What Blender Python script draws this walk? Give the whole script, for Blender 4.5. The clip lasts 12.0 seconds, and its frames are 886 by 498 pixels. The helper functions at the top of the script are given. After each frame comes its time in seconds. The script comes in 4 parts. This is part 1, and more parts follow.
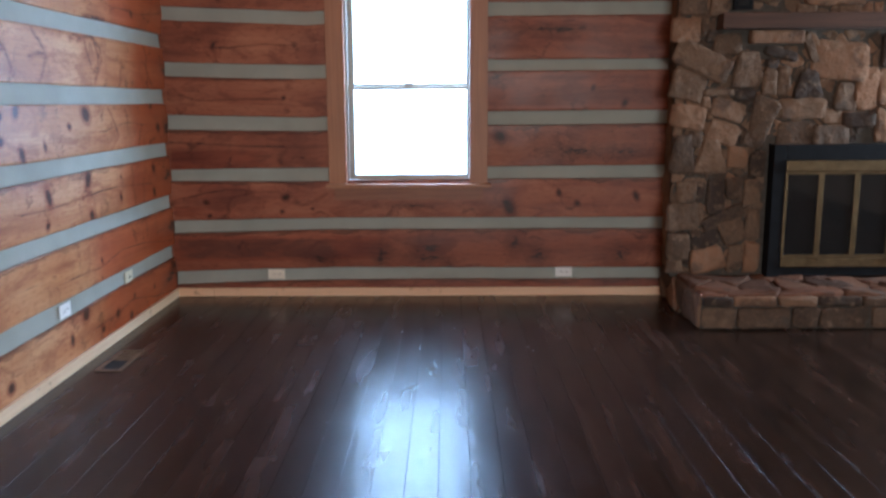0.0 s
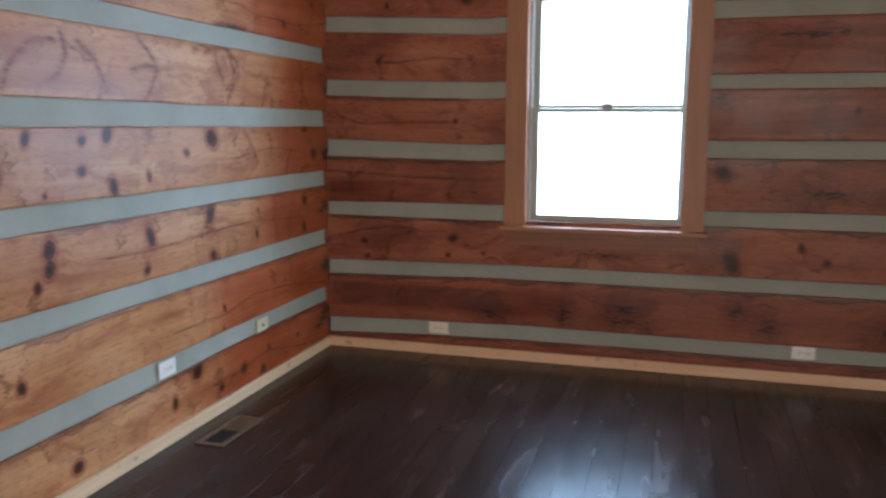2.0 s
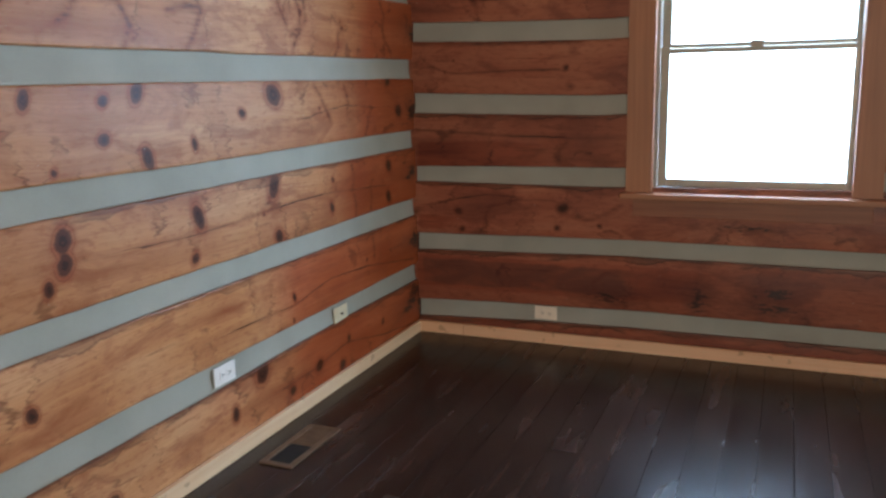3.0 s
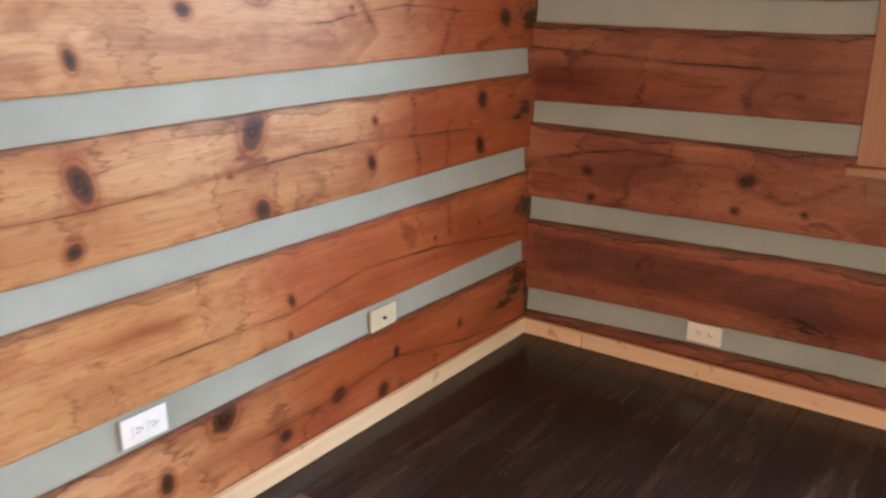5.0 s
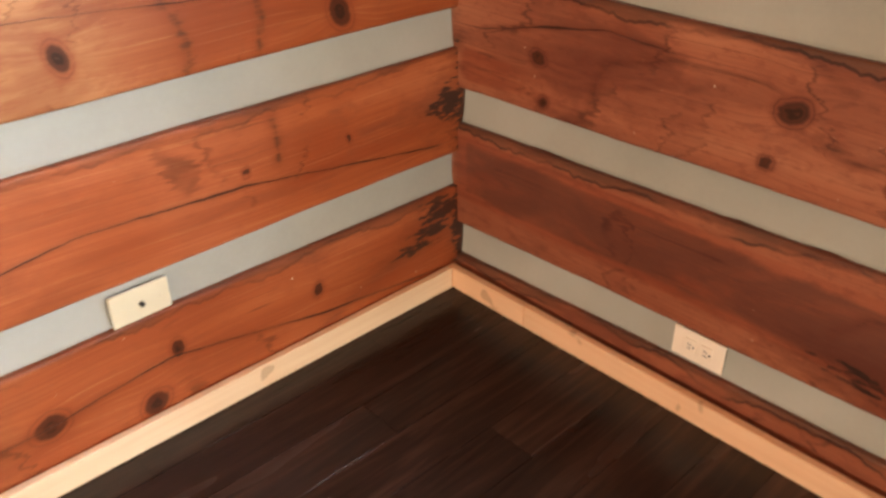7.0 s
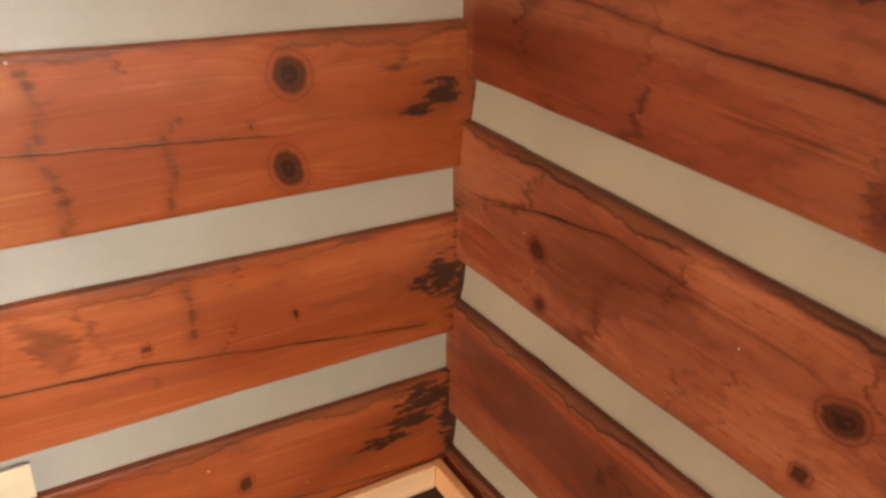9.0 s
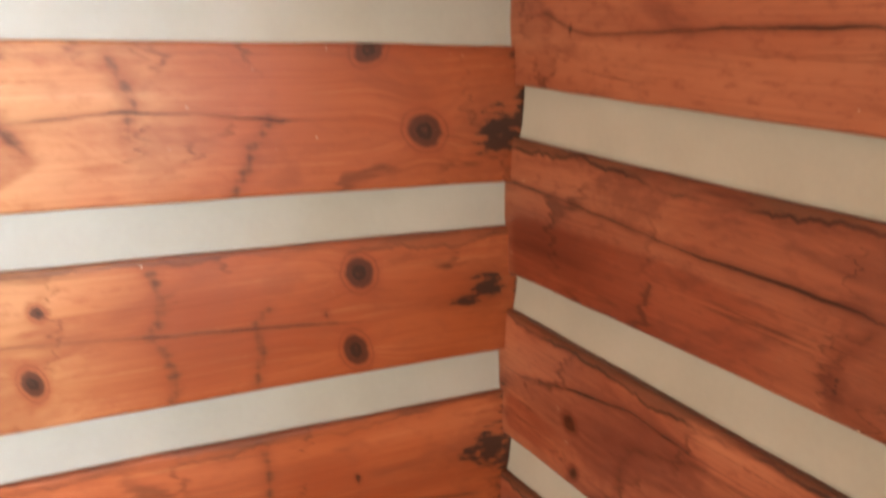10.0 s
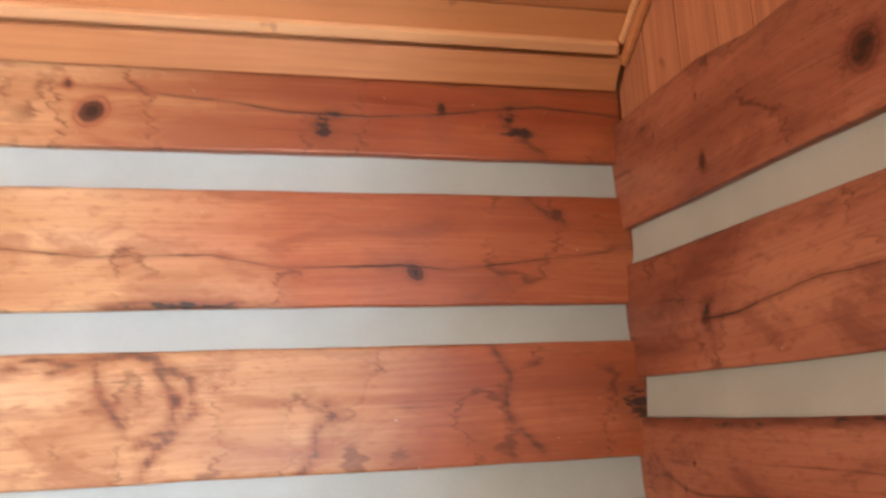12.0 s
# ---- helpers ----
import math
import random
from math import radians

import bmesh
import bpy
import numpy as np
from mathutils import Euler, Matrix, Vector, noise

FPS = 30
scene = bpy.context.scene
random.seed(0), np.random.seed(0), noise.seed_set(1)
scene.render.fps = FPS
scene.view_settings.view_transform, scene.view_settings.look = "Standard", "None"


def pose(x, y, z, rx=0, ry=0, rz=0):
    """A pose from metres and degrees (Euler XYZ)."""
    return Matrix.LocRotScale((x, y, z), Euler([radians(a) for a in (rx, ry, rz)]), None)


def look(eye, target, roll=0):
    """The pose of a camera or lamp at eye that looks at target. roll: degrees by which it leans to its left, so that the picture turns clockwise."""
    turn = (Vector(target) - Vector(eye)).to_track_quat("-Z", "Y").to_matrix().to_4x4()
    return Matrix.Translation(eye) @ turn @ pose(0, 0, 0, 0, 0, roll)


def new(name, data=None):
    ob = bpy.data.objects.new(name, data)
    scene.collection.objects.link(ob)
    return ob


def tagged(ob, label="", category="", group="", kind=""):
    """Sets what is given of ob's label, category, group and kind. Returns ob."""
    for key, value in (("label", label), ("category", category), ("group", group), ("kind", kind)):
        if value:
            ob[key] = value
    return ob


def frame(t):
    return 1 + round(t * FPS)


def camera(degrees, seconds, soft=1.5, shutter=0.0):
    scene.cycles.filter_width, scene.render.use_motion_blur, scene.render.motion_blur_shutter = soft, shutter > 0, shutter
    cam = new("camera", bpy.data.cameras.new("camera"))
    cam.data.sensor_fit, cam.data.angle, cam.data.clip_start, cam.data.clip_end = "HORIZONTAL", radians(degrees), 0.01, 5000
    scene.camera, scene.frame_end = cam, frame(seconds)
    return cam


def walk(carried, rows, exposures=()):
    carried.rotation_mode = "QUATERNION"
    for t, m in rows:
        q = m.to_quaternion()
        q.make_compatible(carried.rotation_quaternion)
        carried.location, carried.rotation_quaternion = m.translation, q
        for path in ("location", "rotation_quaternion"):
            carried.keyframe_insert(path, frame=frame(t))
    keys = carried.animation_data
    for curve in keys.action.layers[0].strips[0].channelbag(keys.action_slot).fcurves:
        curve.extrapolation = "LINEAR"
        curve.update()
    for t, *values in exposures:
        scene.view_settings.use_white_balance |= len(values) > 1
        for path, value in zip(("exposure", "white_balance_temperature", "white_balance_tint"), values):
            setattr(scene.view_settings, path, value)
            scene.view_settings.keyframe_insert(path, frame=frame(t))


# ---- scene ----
cam = camera(56.3, 12.0, soft=2.6, shutter=0.4)
PATH = [
    (0, (-0.124, 0.69, 1.373), (-0.14, 2.659, 1.021), -0.3),
    (0.5, (-0.049, 0.929, 1.376), (-0.1, 2.91, 1.106), 0.3),
    (1, (-0.042, 1.222, 1.383), (-0.193, 3.198, 1.119), -1.0),
    (1.5, (-0.003, 1.493, 1.35), (-0.292, 3.452, 1.071), -1.1),
    (2, (0.007, 1.782, 1.381), (-0.536, 3.684, 1.083), 0.3),
    (2.5, (-0.115, 2.12, 1.365), (-0.811, 3.963, 1.018), -0.5),
    (4.5, (-0.479, 3.482, 1.326), (-1.449, 5.14, 0.769), 0.1),
    (5, (-0.526, 3.825, 1.29), (-1.656, 5.365, 0.696), 0.1),
    (5.5, (-0.547, 4.217, 1.292), (-1.659, 5.728, 0.601), -1.2),
    (6, (-0.561, 4.556, 1.249), (-1.719, 5.93, 0.371), 1.8),
    (6.5, (-0.625, 4.872, 1.233), (-1.836, 6.106, 0.227), 0.6),
    (8.5, (-0.988, 5.681, 1.234), (-2.34, 6.739, 0.207), 1.7),
    (9, (-0.885, 5.702, 1.282), (-2.394, 6.666, 0.393), 2.6),
    (9.5, (-0.762, 5.706, 1.311), (-2.395, 6.606, 0.586), 2.8),
    (10, (-0.666, 5.634, 1.367), (-2.4, 6.507, 0.885), 0.9),
    (10.5, (-0.539, 5.547, 1.428), (-2.346, 6.377, 1.219), -0.5),
    (11, (-0.401, 5.54, 1.474), (-2.253, 6.294, 1.501), -0.9),
    (11.5, (-0.331, 5.535, 1.517), (-2.197, 6.198, 1.795), -2.0),
    (11.8, (-0.265, 5.544, 1.542), (-2.15, 6.101, 1.914), -2.6),
    (12, (-0.206, 5.575, 1.533), (-2.103, 6.033, 1.971), -2.8),
]
walk(cam, [(t, look(eye, target, roll)) for t, eye, target, roll in PATH],
     exposures=((0, 0.85, 5100, 2), (1.5, 0.70, 5350, 1), (2.5, 0.55, 5650, 0), (4.5, 1.1, 6400, 6), (6.5, 1.96, 7050, 11), (8.5, 1.75, 8600, 18), (9.5, 2.15, 8200, 17), (10.5, 2.15, 6750, 14), (12, 1.8, 6600, 13)))

# ---- light ----
world = bpy.data.worlds.new("world")
scene.world = world
world.use_nodes = True
wn = world.node_tree.nodes
sky = wn.new("ShaderNodeTexSky")
sky.sky_type, sky.sun_disc = "NISHITA", False
sky.sun_elevation, sky.sun_rotation = radians(42), radians(150)
world.node_tree.links.new(sky.outputs[0], wn["Background"].inputs[0])
wn["Background"].inputs[1].default_value = 0.15
scene.view_settings.exposure = 0.0


def lamp(name, kind, m, energy, color=(1, 1, 1), size=(1, 1)):
    data = bpy.data.lights.new(name, kind)
    data.energy, data.color = energy, color
    if kind == "AREA":
        data.shape, data.size, data.size_y = "RECTANGLE", *size
    else:
        data.angle = radians(0.5)
    ob = new(name, data)
    ob.matrix_world = m
    return ob


lamp("sun", "SUN", look((0, 0, 10), (3.6, 6.2, 3.0)), 3.0, (1.0, 0.95, 0.87))
lamp("window_daylight", "AREA", look((-0.41, 6.72, 1.49), (-0.41, 0, 1.1)), 40, (0.60, 0.76, 1.0), (0.84, 1.42))
lamp("east_daylight", "AREA", look((5.06, 5.65, 1.5), (-2, 4.5, 1.2)), 78, (0.96, 0.96, 0.94), (0.86, 1.3))
lamp("south_daylight", "AREA", look((1.0, -2.56, 1.6), (0.8, 3, 1.0)), 112, (1.0, 0.84, 0.69), (1.8, 1.3))


# ---- materials ----
def material(name):
    m = bpy.data.materials.new(name)
    m.use_nodes = True
    return m, m.node_tree.nodes, m.node_tree.links, m.node_tree.nodes["Principled BSDF"]


class Graph:
    """Short calls for shader nodes of one material."""

    def __init__(self, name, roughness=0.6, metallic=0.0):
        self.mat, self.n, self.l, self.b = material(name)
        self.b.inputs["Roughness"].default_value = roughness
        self.b.inputs["Metallic"].default_value = metallic

    def put(self, value, socket):
        if isinstance(value, bpy.types.NodeSocket):
            self.l.new(value, socket)
        else:
            socket.default_value = value

    def math(self, op, a, b=0.0, clamp=False):
        n = self.n.new("ShaderNodeMath")
        n.operation, n.use_clamp = op, clamp
        self.put(a, n.inputs[0]), self.put(b, n.inputs[1])
        return n.outputs[0]

    def step(self, v, lo, hi, a=0.0, b=1.0):
        n = self.n.new("ShaderNodeMapRange")
        n.interpolation_type = "SMOOTHSTEP"
        self.put(v, n.inputs["Value"])
        for k, x in (("From Min", lo), ("From Max", hi), ("To Min", a), ("To Max", b)):
            self.put(x, n.inputs[k])
        return n.outputs[0]

    def mix(self, f, a, b, mode="MIX"):
        n = self.n.new("ShaderNodeMix")
        n.data_type, n.blend_type = "RGBA", mode
        self.put(f, n.inputs[0]), self.put(a, n.inputs[6]), self.put(b, n.inputs[7])
        return n.outputs[2]

    def noise(self, vec, scale=1.0, detail=3.0, rough=0.55, distort=0.0):
        n = self.n.new("ShaderNodeTexNoise")
        self.put(vec, n.inputs["Vector"])
        n.inputs["Scale"].default_value, n.inputs["Detail"].default_value = scale, detail
        n.inputs["Roughness"].default_value, n.inputs["Distortion"].default_value = rough, distort
        return n.outputs[0]

    def xyz(self, x, y, z):
        n = self.n.new("ShaderNodeCombineXYZ")
        self.put(x, n.inputs[0]), self.put(y, n.inputs[1]), self.put(z, n.inputs[2])
        return n.outputs[0]

    def split(self, v):
        n = self.n.new("ShaderNodeSeparateXYZ")
        self.put(v, n.inputs[0])
        return n.outputs

    def attr(self, name):
        n = self.n.new("ShaderNodeAttribute")
        n.attribute_name = name
        return n.outputs

    def seed(self):
        return self.n.new("ShaderNodeObjectInfo").outputs["Random"]

    def place(self):
        return self.n.new("ShaderNodeNewGeometry").outputs["Position"]

    def ramp(self, v, *stops):
        n = self.n.new("ShaderNodeValToRGB")
        self.put(v, n.inputs[0])
        e = n.color_ramp.elements
        while len(e) < len(stops):
            e.new(0.5)
        for k, (p, c) in zip(e, stops):
            k.position, k.color = p, (*c, 1)
        return n.outputs[0]

    def bump(self, height, strength=0.3, distance=0.01):
        n = self.n.new("ShaderNodeBump")
        n.inputs["Strength"].default_value, n.inputs["Distance"].default_value = strength, distance
        self.put(height, n.inputs["Height"])
        self.l.new(n.outputs[0], self.b.inputs["Normal"])

    def done(self, color=None, roughness=None):
        if color is not None:
            self.put(color, self.b.inputs["Base Color"])
        if roughness is not None:
            self.put(roughness, self.b.inputs["Roughness"])
        return self.mat


def log_wood(name, light, mid, dark, arris):
    g = Graph(name, 0.5)
    u, v, k = g.split(g.attr("wood")["Vector"])
    crack = g.attr("crack")["Fac"]
    s = g.math("MULTIPLY", g.seed(), 37.0)
    broad = g.noise(g.xyz(g.math("MULTIPLY", u, 0.7), g.math("MULTIPLY", v, 11.0), s), 1.0, 3.0, 0.5, 0.4)
    fine = g.noise(g.xyz(g.math("MULTIPLY", u, 3.0), g.math("MULTIPLY", v, 210.0), s), 1.0, 4.0, 0.6)
    blotch = g.noise(g.xyz(g.math("MULTIPLY", u, 1.6), g.math("MULTIPLY", v, 2.6), g.math("ADD", s, 9.0)), 1.0, 2.0)
    tone = g.math("ADD", g.math("MULTIPLY", broad, 0.46), g.math("MULTIPLY", blotch, 0.54))
    col = g.ramp(tone, (0.30, dark), (0.48, mid), (0.66, light))
    col = g.mix(g.step(fine, 0.42, 0.72, 0.0, 0.34), col, (*dark, 1))
    # redder, darker wood; on the west logs partly stain, partly painted corner shade
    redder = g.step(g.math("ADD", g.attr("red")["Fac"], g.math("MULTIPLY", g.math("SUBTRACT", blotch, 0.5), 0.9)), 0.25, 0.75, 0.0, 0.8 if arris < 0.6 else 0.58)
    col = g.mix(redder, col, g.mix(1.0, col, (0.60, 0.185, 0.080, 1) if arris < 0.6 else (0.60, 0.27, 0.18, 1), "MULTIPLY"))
    col = g.mix(g.step(fine, 0.30, 0.42, 0.13, 0.0), col, (min(1, light[0] * 1.1), light[1] * 1.15, light[2] * 1.1, 1))
    smoke = g.noise(g.xyz(g.math("MULTIPLY", u, 3.2), g.math("MULTIPLY", v, 9.0), g.math("ADD", s, 21.0)), 1.0, 6.0, 0.62, 0.8)
    col = g.mix(g.step(smoke, 0.49, 0.66, 0.0, 0.50), col, (dark[0] * 0.80, dark[1] * 0.62, dark[2] * 0.62, 1))
    mott = g.noise(g.xyz(g.math("MULTIPLY", u, 22.0), g.math("MULTIPLY", v, 55.0), g.math("ADD", s, 3.0)), 1.0, 5.0, 0.7)
    col = g.mix(g.step(mott, 0.50, 0.66, 0.0, 0.38), col, (dark[0] * 0.9, dark[1] * 0.7, dark[2] * 0.7, 1))
    col = g.mix(g.step(g.math("ADD", g.attr("red")["Fac"], g.math("MULTIPLY", g.math("SUBTRACT", smoke, 0.5), 1.2)), 1.05, 1.45, 0.0, 0.74), col, (0.115, 0.040, 0.026, 1))
    # tide marks: a darker side with a sharp dark rim, running across the grain
    jag = g.noise(g.xyz(g.math("MULTIPLY", u, 9.0), g.math("MULTIPLY", v, 55.0), s), 1.0, 3.0, 0.6)
    jag = g.math("MULTIPLY", g.math("SUBTRACT", jag, 0.5), 0.13)
    tide = g.noise(g.xyz(g.math("MULTIPLY", g.math("ADD", u, jag), 4.2), g.math("MULTIPLY", v, 2.0), g.math("ADD", s, 4.0)), 1.0, 1.5, 0.5)
    side = g.step(tide, 0.565, 0.585)
    rim = g.math("MULTIPLY", g.step(tide, 0.557, 0.566), g.step(tide, 0.568, 0.584, 1.0, 0.0))
    col = g.mix(g.math("MULTIPLY", side, 0.14), col, (dark[0] * 0.75, dark[1] * 0.6, dark[2] * 0.6, 1))
    dusty = g.noise(g.xyz(g.math("MULTIPLY", u, 5.0), g.math("MULTIPLY", v, 9.0), s), 1.0, 3.0)
    col = g.mix(g.math("MULTIPLY", rim, g.step(dusty, 0.40, 0.58, 0.0, 0.62)), col, (dark[0] * 0.30, dark[1] * 0.22, dark[2] * 0.2, 1))
    col = g.mix(1.0, col, g.ramp(g.seed(), (0.0, (0.86, 0.84, 0.82)), (1.0, (1.08, 1.09, 1.09))), "MULTIPLY")
    # knots
    kw = g.math("ADD", k, g.math("MULTIPLY", g.math("SUBTRACT", g.noise(g.xyz(g.math("MULTIPLY", u, 30.0), g.math("MULTIPLY", v, 30.0), s), 1.0, 3.0), 0.5), 0.42))
    halo = g.step(kw, 1.0, 2.0, 0.55, 0.0)
    col = g.mix(halo, col, (dark[0] * 0.85, dark[1] * 0.55, dark[2] * 0.5, 1))
    col = g.mix(g.step(kw, 0.80, 1.12, 0.80, 0.0), col, (0.035, 0.012, 0.006, 1))
    core = g.step(kw, 0.50, 0.85, 0.80, 0.0)
    rings = g.math("MAXIMUM", g.step(g.math("SINE", g.math("MULTIPLY", kw, 13.0)), -0.8, 1.0), g.step(kw, 0.12, 0.26, 1.0, 0.0))
    col = g.mix(g.math("MULTIPLY", g.step(kw, 1.18, 1.28), g.step(kw, 1.30, 1.44, 0.45, 0.0)), col, (dark[0] * 0.45, dark[1] * 0.35, dark[2] * 0.3, 1))
    col = g.mix(core, col, g.mix(rings, (0.022, 0.007, 0.003, 1), (0.085, 0.022, 0.009, 1)))
    # curved scars
    sw = g.math("MULTIPLY", g.noise(g.xyz(g.math("MULTIPLY", u, 13.0), g.math("MULTIPLY", v, 80.0), s), 1.0, 4.0, 0.65), 0.036)
    sd = g.math("ADD", g.attr("scar")["Fac"], g.math("SUBTRACT", sw, 0.018))
    col = g.mix(g.step(sd, 0.000, 0.030, 0.55, 0.0), col, (dark[0] * 0.7, dark[1] * 0.5, dark[2] * 0.4, 1))
    col = g.mix(g.step(sd, -0.002, 0.0115, 0.72, 0.0), col, (0.060, 0.022, 0.012, 1))
    # dark ragged stains
    sn = g.noise(g.xyz(g.math("MULTIPLY", u, 24.0), g.math("MULTIPLY", v, 85.0), s), 1.0, 4.0, 0.65)
    st = g.math("ADD", g.attr("stain")["Fac"], g.math("MULTIPLY", g.math("SUBTRACT", sn, 0.5), 3.2))
    col = g.mix(g.step(st, 1.0, 2.2, 0.40, 0.0), col, (dark[0] * 0.6, dark[1] * 0.45, dark[2] * 0.4, 1))
    col = g.mix(g.step(st, 0.55, 0.90, 0.88, 0.0), col, (0.020, 0.011, 0.008, 1))
    # fine checks along the grain
    hair = g.noise(g.xyz(g.math("MULTIPLY", u, 0.55), g.math("MULTIPLY", v, 22.0), g.math("ADD", s, 13.0)), 1.0, 2.0, 0.5)
    where = g.noise(g.xyz(g.math("MULTIPLY", u, 2.6), g.math("MULTIPLY", v, 8.0), g.math("ADD", s, 17.0)), 1.0, 3.0, 0.6)
    check = g.math("MULTIPLY", g.step(g.math("ABSOLUTE", g.math("SUBTRACT", hair, 0.5)), 0.003, 0.012, 0.50, 0.0), g.step(where, 0.54, 0.64))
    col = g.mix(check, col, (dark[0] * 0.25, dark[1] * 0.18, dark[2] * 0.15, 1))
    # drying crack
    wob = g.math("MULTIPLY", g.math("SUBTRACT", g.noise(g.xyz(g.math("MULTIPLY", u, 14.0), s, 0.0), 1.0, 4.0), 0.5), 0.009)
    c = g.math("ABSOLUTE", g.math("ADD", crack, wob))
    wide = g.math("MULTIPLY", g.step(g.noise(g.xyz(g.math("MULTIPLY", u, 4.0), s, 5.0), 1.0, 3.0), 0.35, 0.75), 0.0036)
    line = g.step(g.math("SUBTRACT", c, wide), -0.0010, 0.0012, 0.80, 0.0)
    col = g.mix(g.step(c, 0.0, 0.014, 0.35, 0.0), col, (dark[0] * 0.6, dark[1] * 0.45, dark[2] * 0.4, 1))
    col = g.mix(line, col, (0.012, 0.006, 0.004, 1))
    # darker, stained upper arris, where dust settles
    edge = g.attr("edge")["Fac"]
    en = g.noise(g.xyz(g.math("MULTIPLY", u, 6.0), g.math("MULTIPLY", v, 40.0), s), 1.0, 4.0)
    col = g.mix(g.math("MULTIPLY", g.step(g.math("ADD", edge, g.math("MULTIPLY", en, 1.5)), 1.35, 1.80), g.math("MULTIPLY", g.attr("worn")["Fac"], 0.62)), col, (dark[0] * 0.35, dark[1] * 0.28, dark[2] * 0.25, 1))
    # a wavy dark line under the top arris, browner above it
    below = g.math("MULTIPLY", g.math("SUBTRACT", 1.0, edge), 0.045)
    wav = g.noise(g.xyz(g.math("MULTIPLY", u, 4.0), g.math("ADD", s, 2.0), 0.0), 1.0, 5.0, 0.62)
    off = g.math("SUBTRACT", below, g.math("MULTIPLY", g.step(wav, 0.30, 0.75), 0.040))
    gate = g.math("MULTIPLY", g.attr("worn")["Fac"], 1.0)
    gate = g.math("MULTIPLY", gate, g.step(g.noise(g.xyz(g.math("MULTIPLY", u, 3.0), s, 7.0), 1.0, 3.0), 0.38, 0.55))
    col = g.mix(g.math("MULTIPLY", g.step(off, -0.004, 0.001, arris * 0.75, 0.0), gate), col, (0.115, 0.052, 0.030, 1))
    col = g.mix(g.math("MULTIPLY", g.step(g.math("ABSOLUTE", off), 0.0012, 0.0050, arris, 0.0), gate), col, (0.022, 0.010, 0.007, 1))
    speck = g.noise(g.xyz(g.math("MULTIPLY", u, 90.0), g.math("MULTIPLY", v, 90.0), s), 1.0, 2.0)
    col = g.mix(g.step(speck, 0.765, 0.79, 0.0, 0.7), col, (0.75, 0.66, 0.52, 1))
    h = g.math("ADD", g.math("MULTIPLY", fine, 0.35), g.math("MULTIPLY", g.math("SUBTRACT", 1.0, line), 0.5))
    h = g.math("ADD", h, g.math("MULTIPLY", broad, 0.8))
    g.bump(h, 0.35, 0.004)
    g.b.inputs["Specular IOR Level"].default_value = 0.30
    return g.done(col, g.step(blotch, 0.3, 0.7, 0.36, 0.54))


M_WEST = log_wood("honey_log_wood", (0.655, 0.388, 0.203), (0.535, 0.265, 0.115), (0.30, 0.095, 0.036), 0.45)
# north logs: somewhat redder, and darkened for the shade on that backlit wall
M_NORTH = log_wood("red_shaded_log_wood", (0.44, 0.175, 0.095), (0.33, 0.110, 0.058), (0.145, 0.043, 0.027), 0.80)

g = Graph("chinking", 0.85)
p = g.place()
n1 = g.noise(p, 3.0, 3.0)
n2 = g.noise(p, 90.0, 4.0)
col = g.ramp(g.math("ADD", g.math("MULTIPLY", n1, 0.85), g.math("MULTIPLY", n2, 0.15)), (0.3, (0.315, 0.325, 0.280)), (0.7, (0.405, 0.415, 0.362)))
g.bump(n2, 0.10, 0.002)
M_CHINK = g.done(col)


def plain_wood(name, a, b, across="x", rough=0.5, boards=False, knotty=0.70):
    g = Graph(name, rough)
    x, y, z = g.split(g.place())
    s = g.math("MULTIPLY", g.seed(), 31.0)
    k = {"x": (2.0, 60.0, 60.0), "y": (60.0, 2.0, 60.0), "z": (60.0, 60.0, 2.0)}[across]
    v = g.xyz(g.math("MULTIPLY", x, k[0]), g.math("MULTIPLY", y, k[1]), g.math("ADD", s, g.math("MULTIPLY", z, k[2])))
    f = g.noise(v, 1.0, 3.0, 0.6)
    w = g.noise(g.place(), 2.2, 3.0)
    tone = g.math("ADD", g.math("MULTIPLY", f, 0.6), g.math("MULTIPLY", w, 0.4))
    if boards:
        island = g.n.new("ShaderNodeNewGeometry").outputs["Random Per Island"]
        tone = g.math("ADD", g.math("MULTIPLY", tone, 0.6), g.math("MULTIPLY", island, 0.4))
    col = g.ramp(tone, (0.32, a), (0.66, b))
    kn = g.noise(g.place(), 9.0 if knotty == 0.70 else 14.0, 2.0)
    col = g.mix(g.step(kn, knotty, knotty + 0.06, 0.0, 0.42), col, (a[0] * 0.35, a[1] * 0.25, a[2] * 0.2, 1))
    g.bump(f, 0.15, 0.002)
    return g.done(col)


M_BASE_Y = plain_wood("pale_pine_y", (0.72, 0.50, 0.30), (0.86, 0.68, 0.46), "y", knotty=0.655)
M_BASE_X = plain_wood("pale_pine_x", (0.74, 0.44, 0.25), (0.87, 0.60, 0.38), "x", knotty=0.665)
M_TRIM_Z = plain_wood("amber_pine_z", (0.30, 0.130, 0.066), (0.42, 0.195, 0.097), "z")
M_TRIM_X = plain_wood("amber_pine_x", (0.30, 0.130, 0.066), (0.42, 0.195, 0.097), "x")
M_APRON = plain_wood("red_pine_x", (0.20, 0.070, 0.035), (0.34, 0.13, 0.06), "x")
M_CEIL = plain_wood("ceiling_cedar", (0.34, 0.115, 0.040), (0.56, 0.23, 0.085), "y", 0.45, True)
M_CORNICE = plain_wood("cornice_cedar", (0.42, 0.155, 0.055), (0.58, 0.24, 0.09), "y", 0.45)
M_CEIL_T = plain_wood("ceiling_trim_cedar", (0.62, 0.30, 0.13), (0.80, 0.44, 0.20), "y", 0.45)
M_GABLE = plain_wood("gable_pine_z", (0.27, 0.085, 0.040), (0.50, 0.205, 0.095), "z")
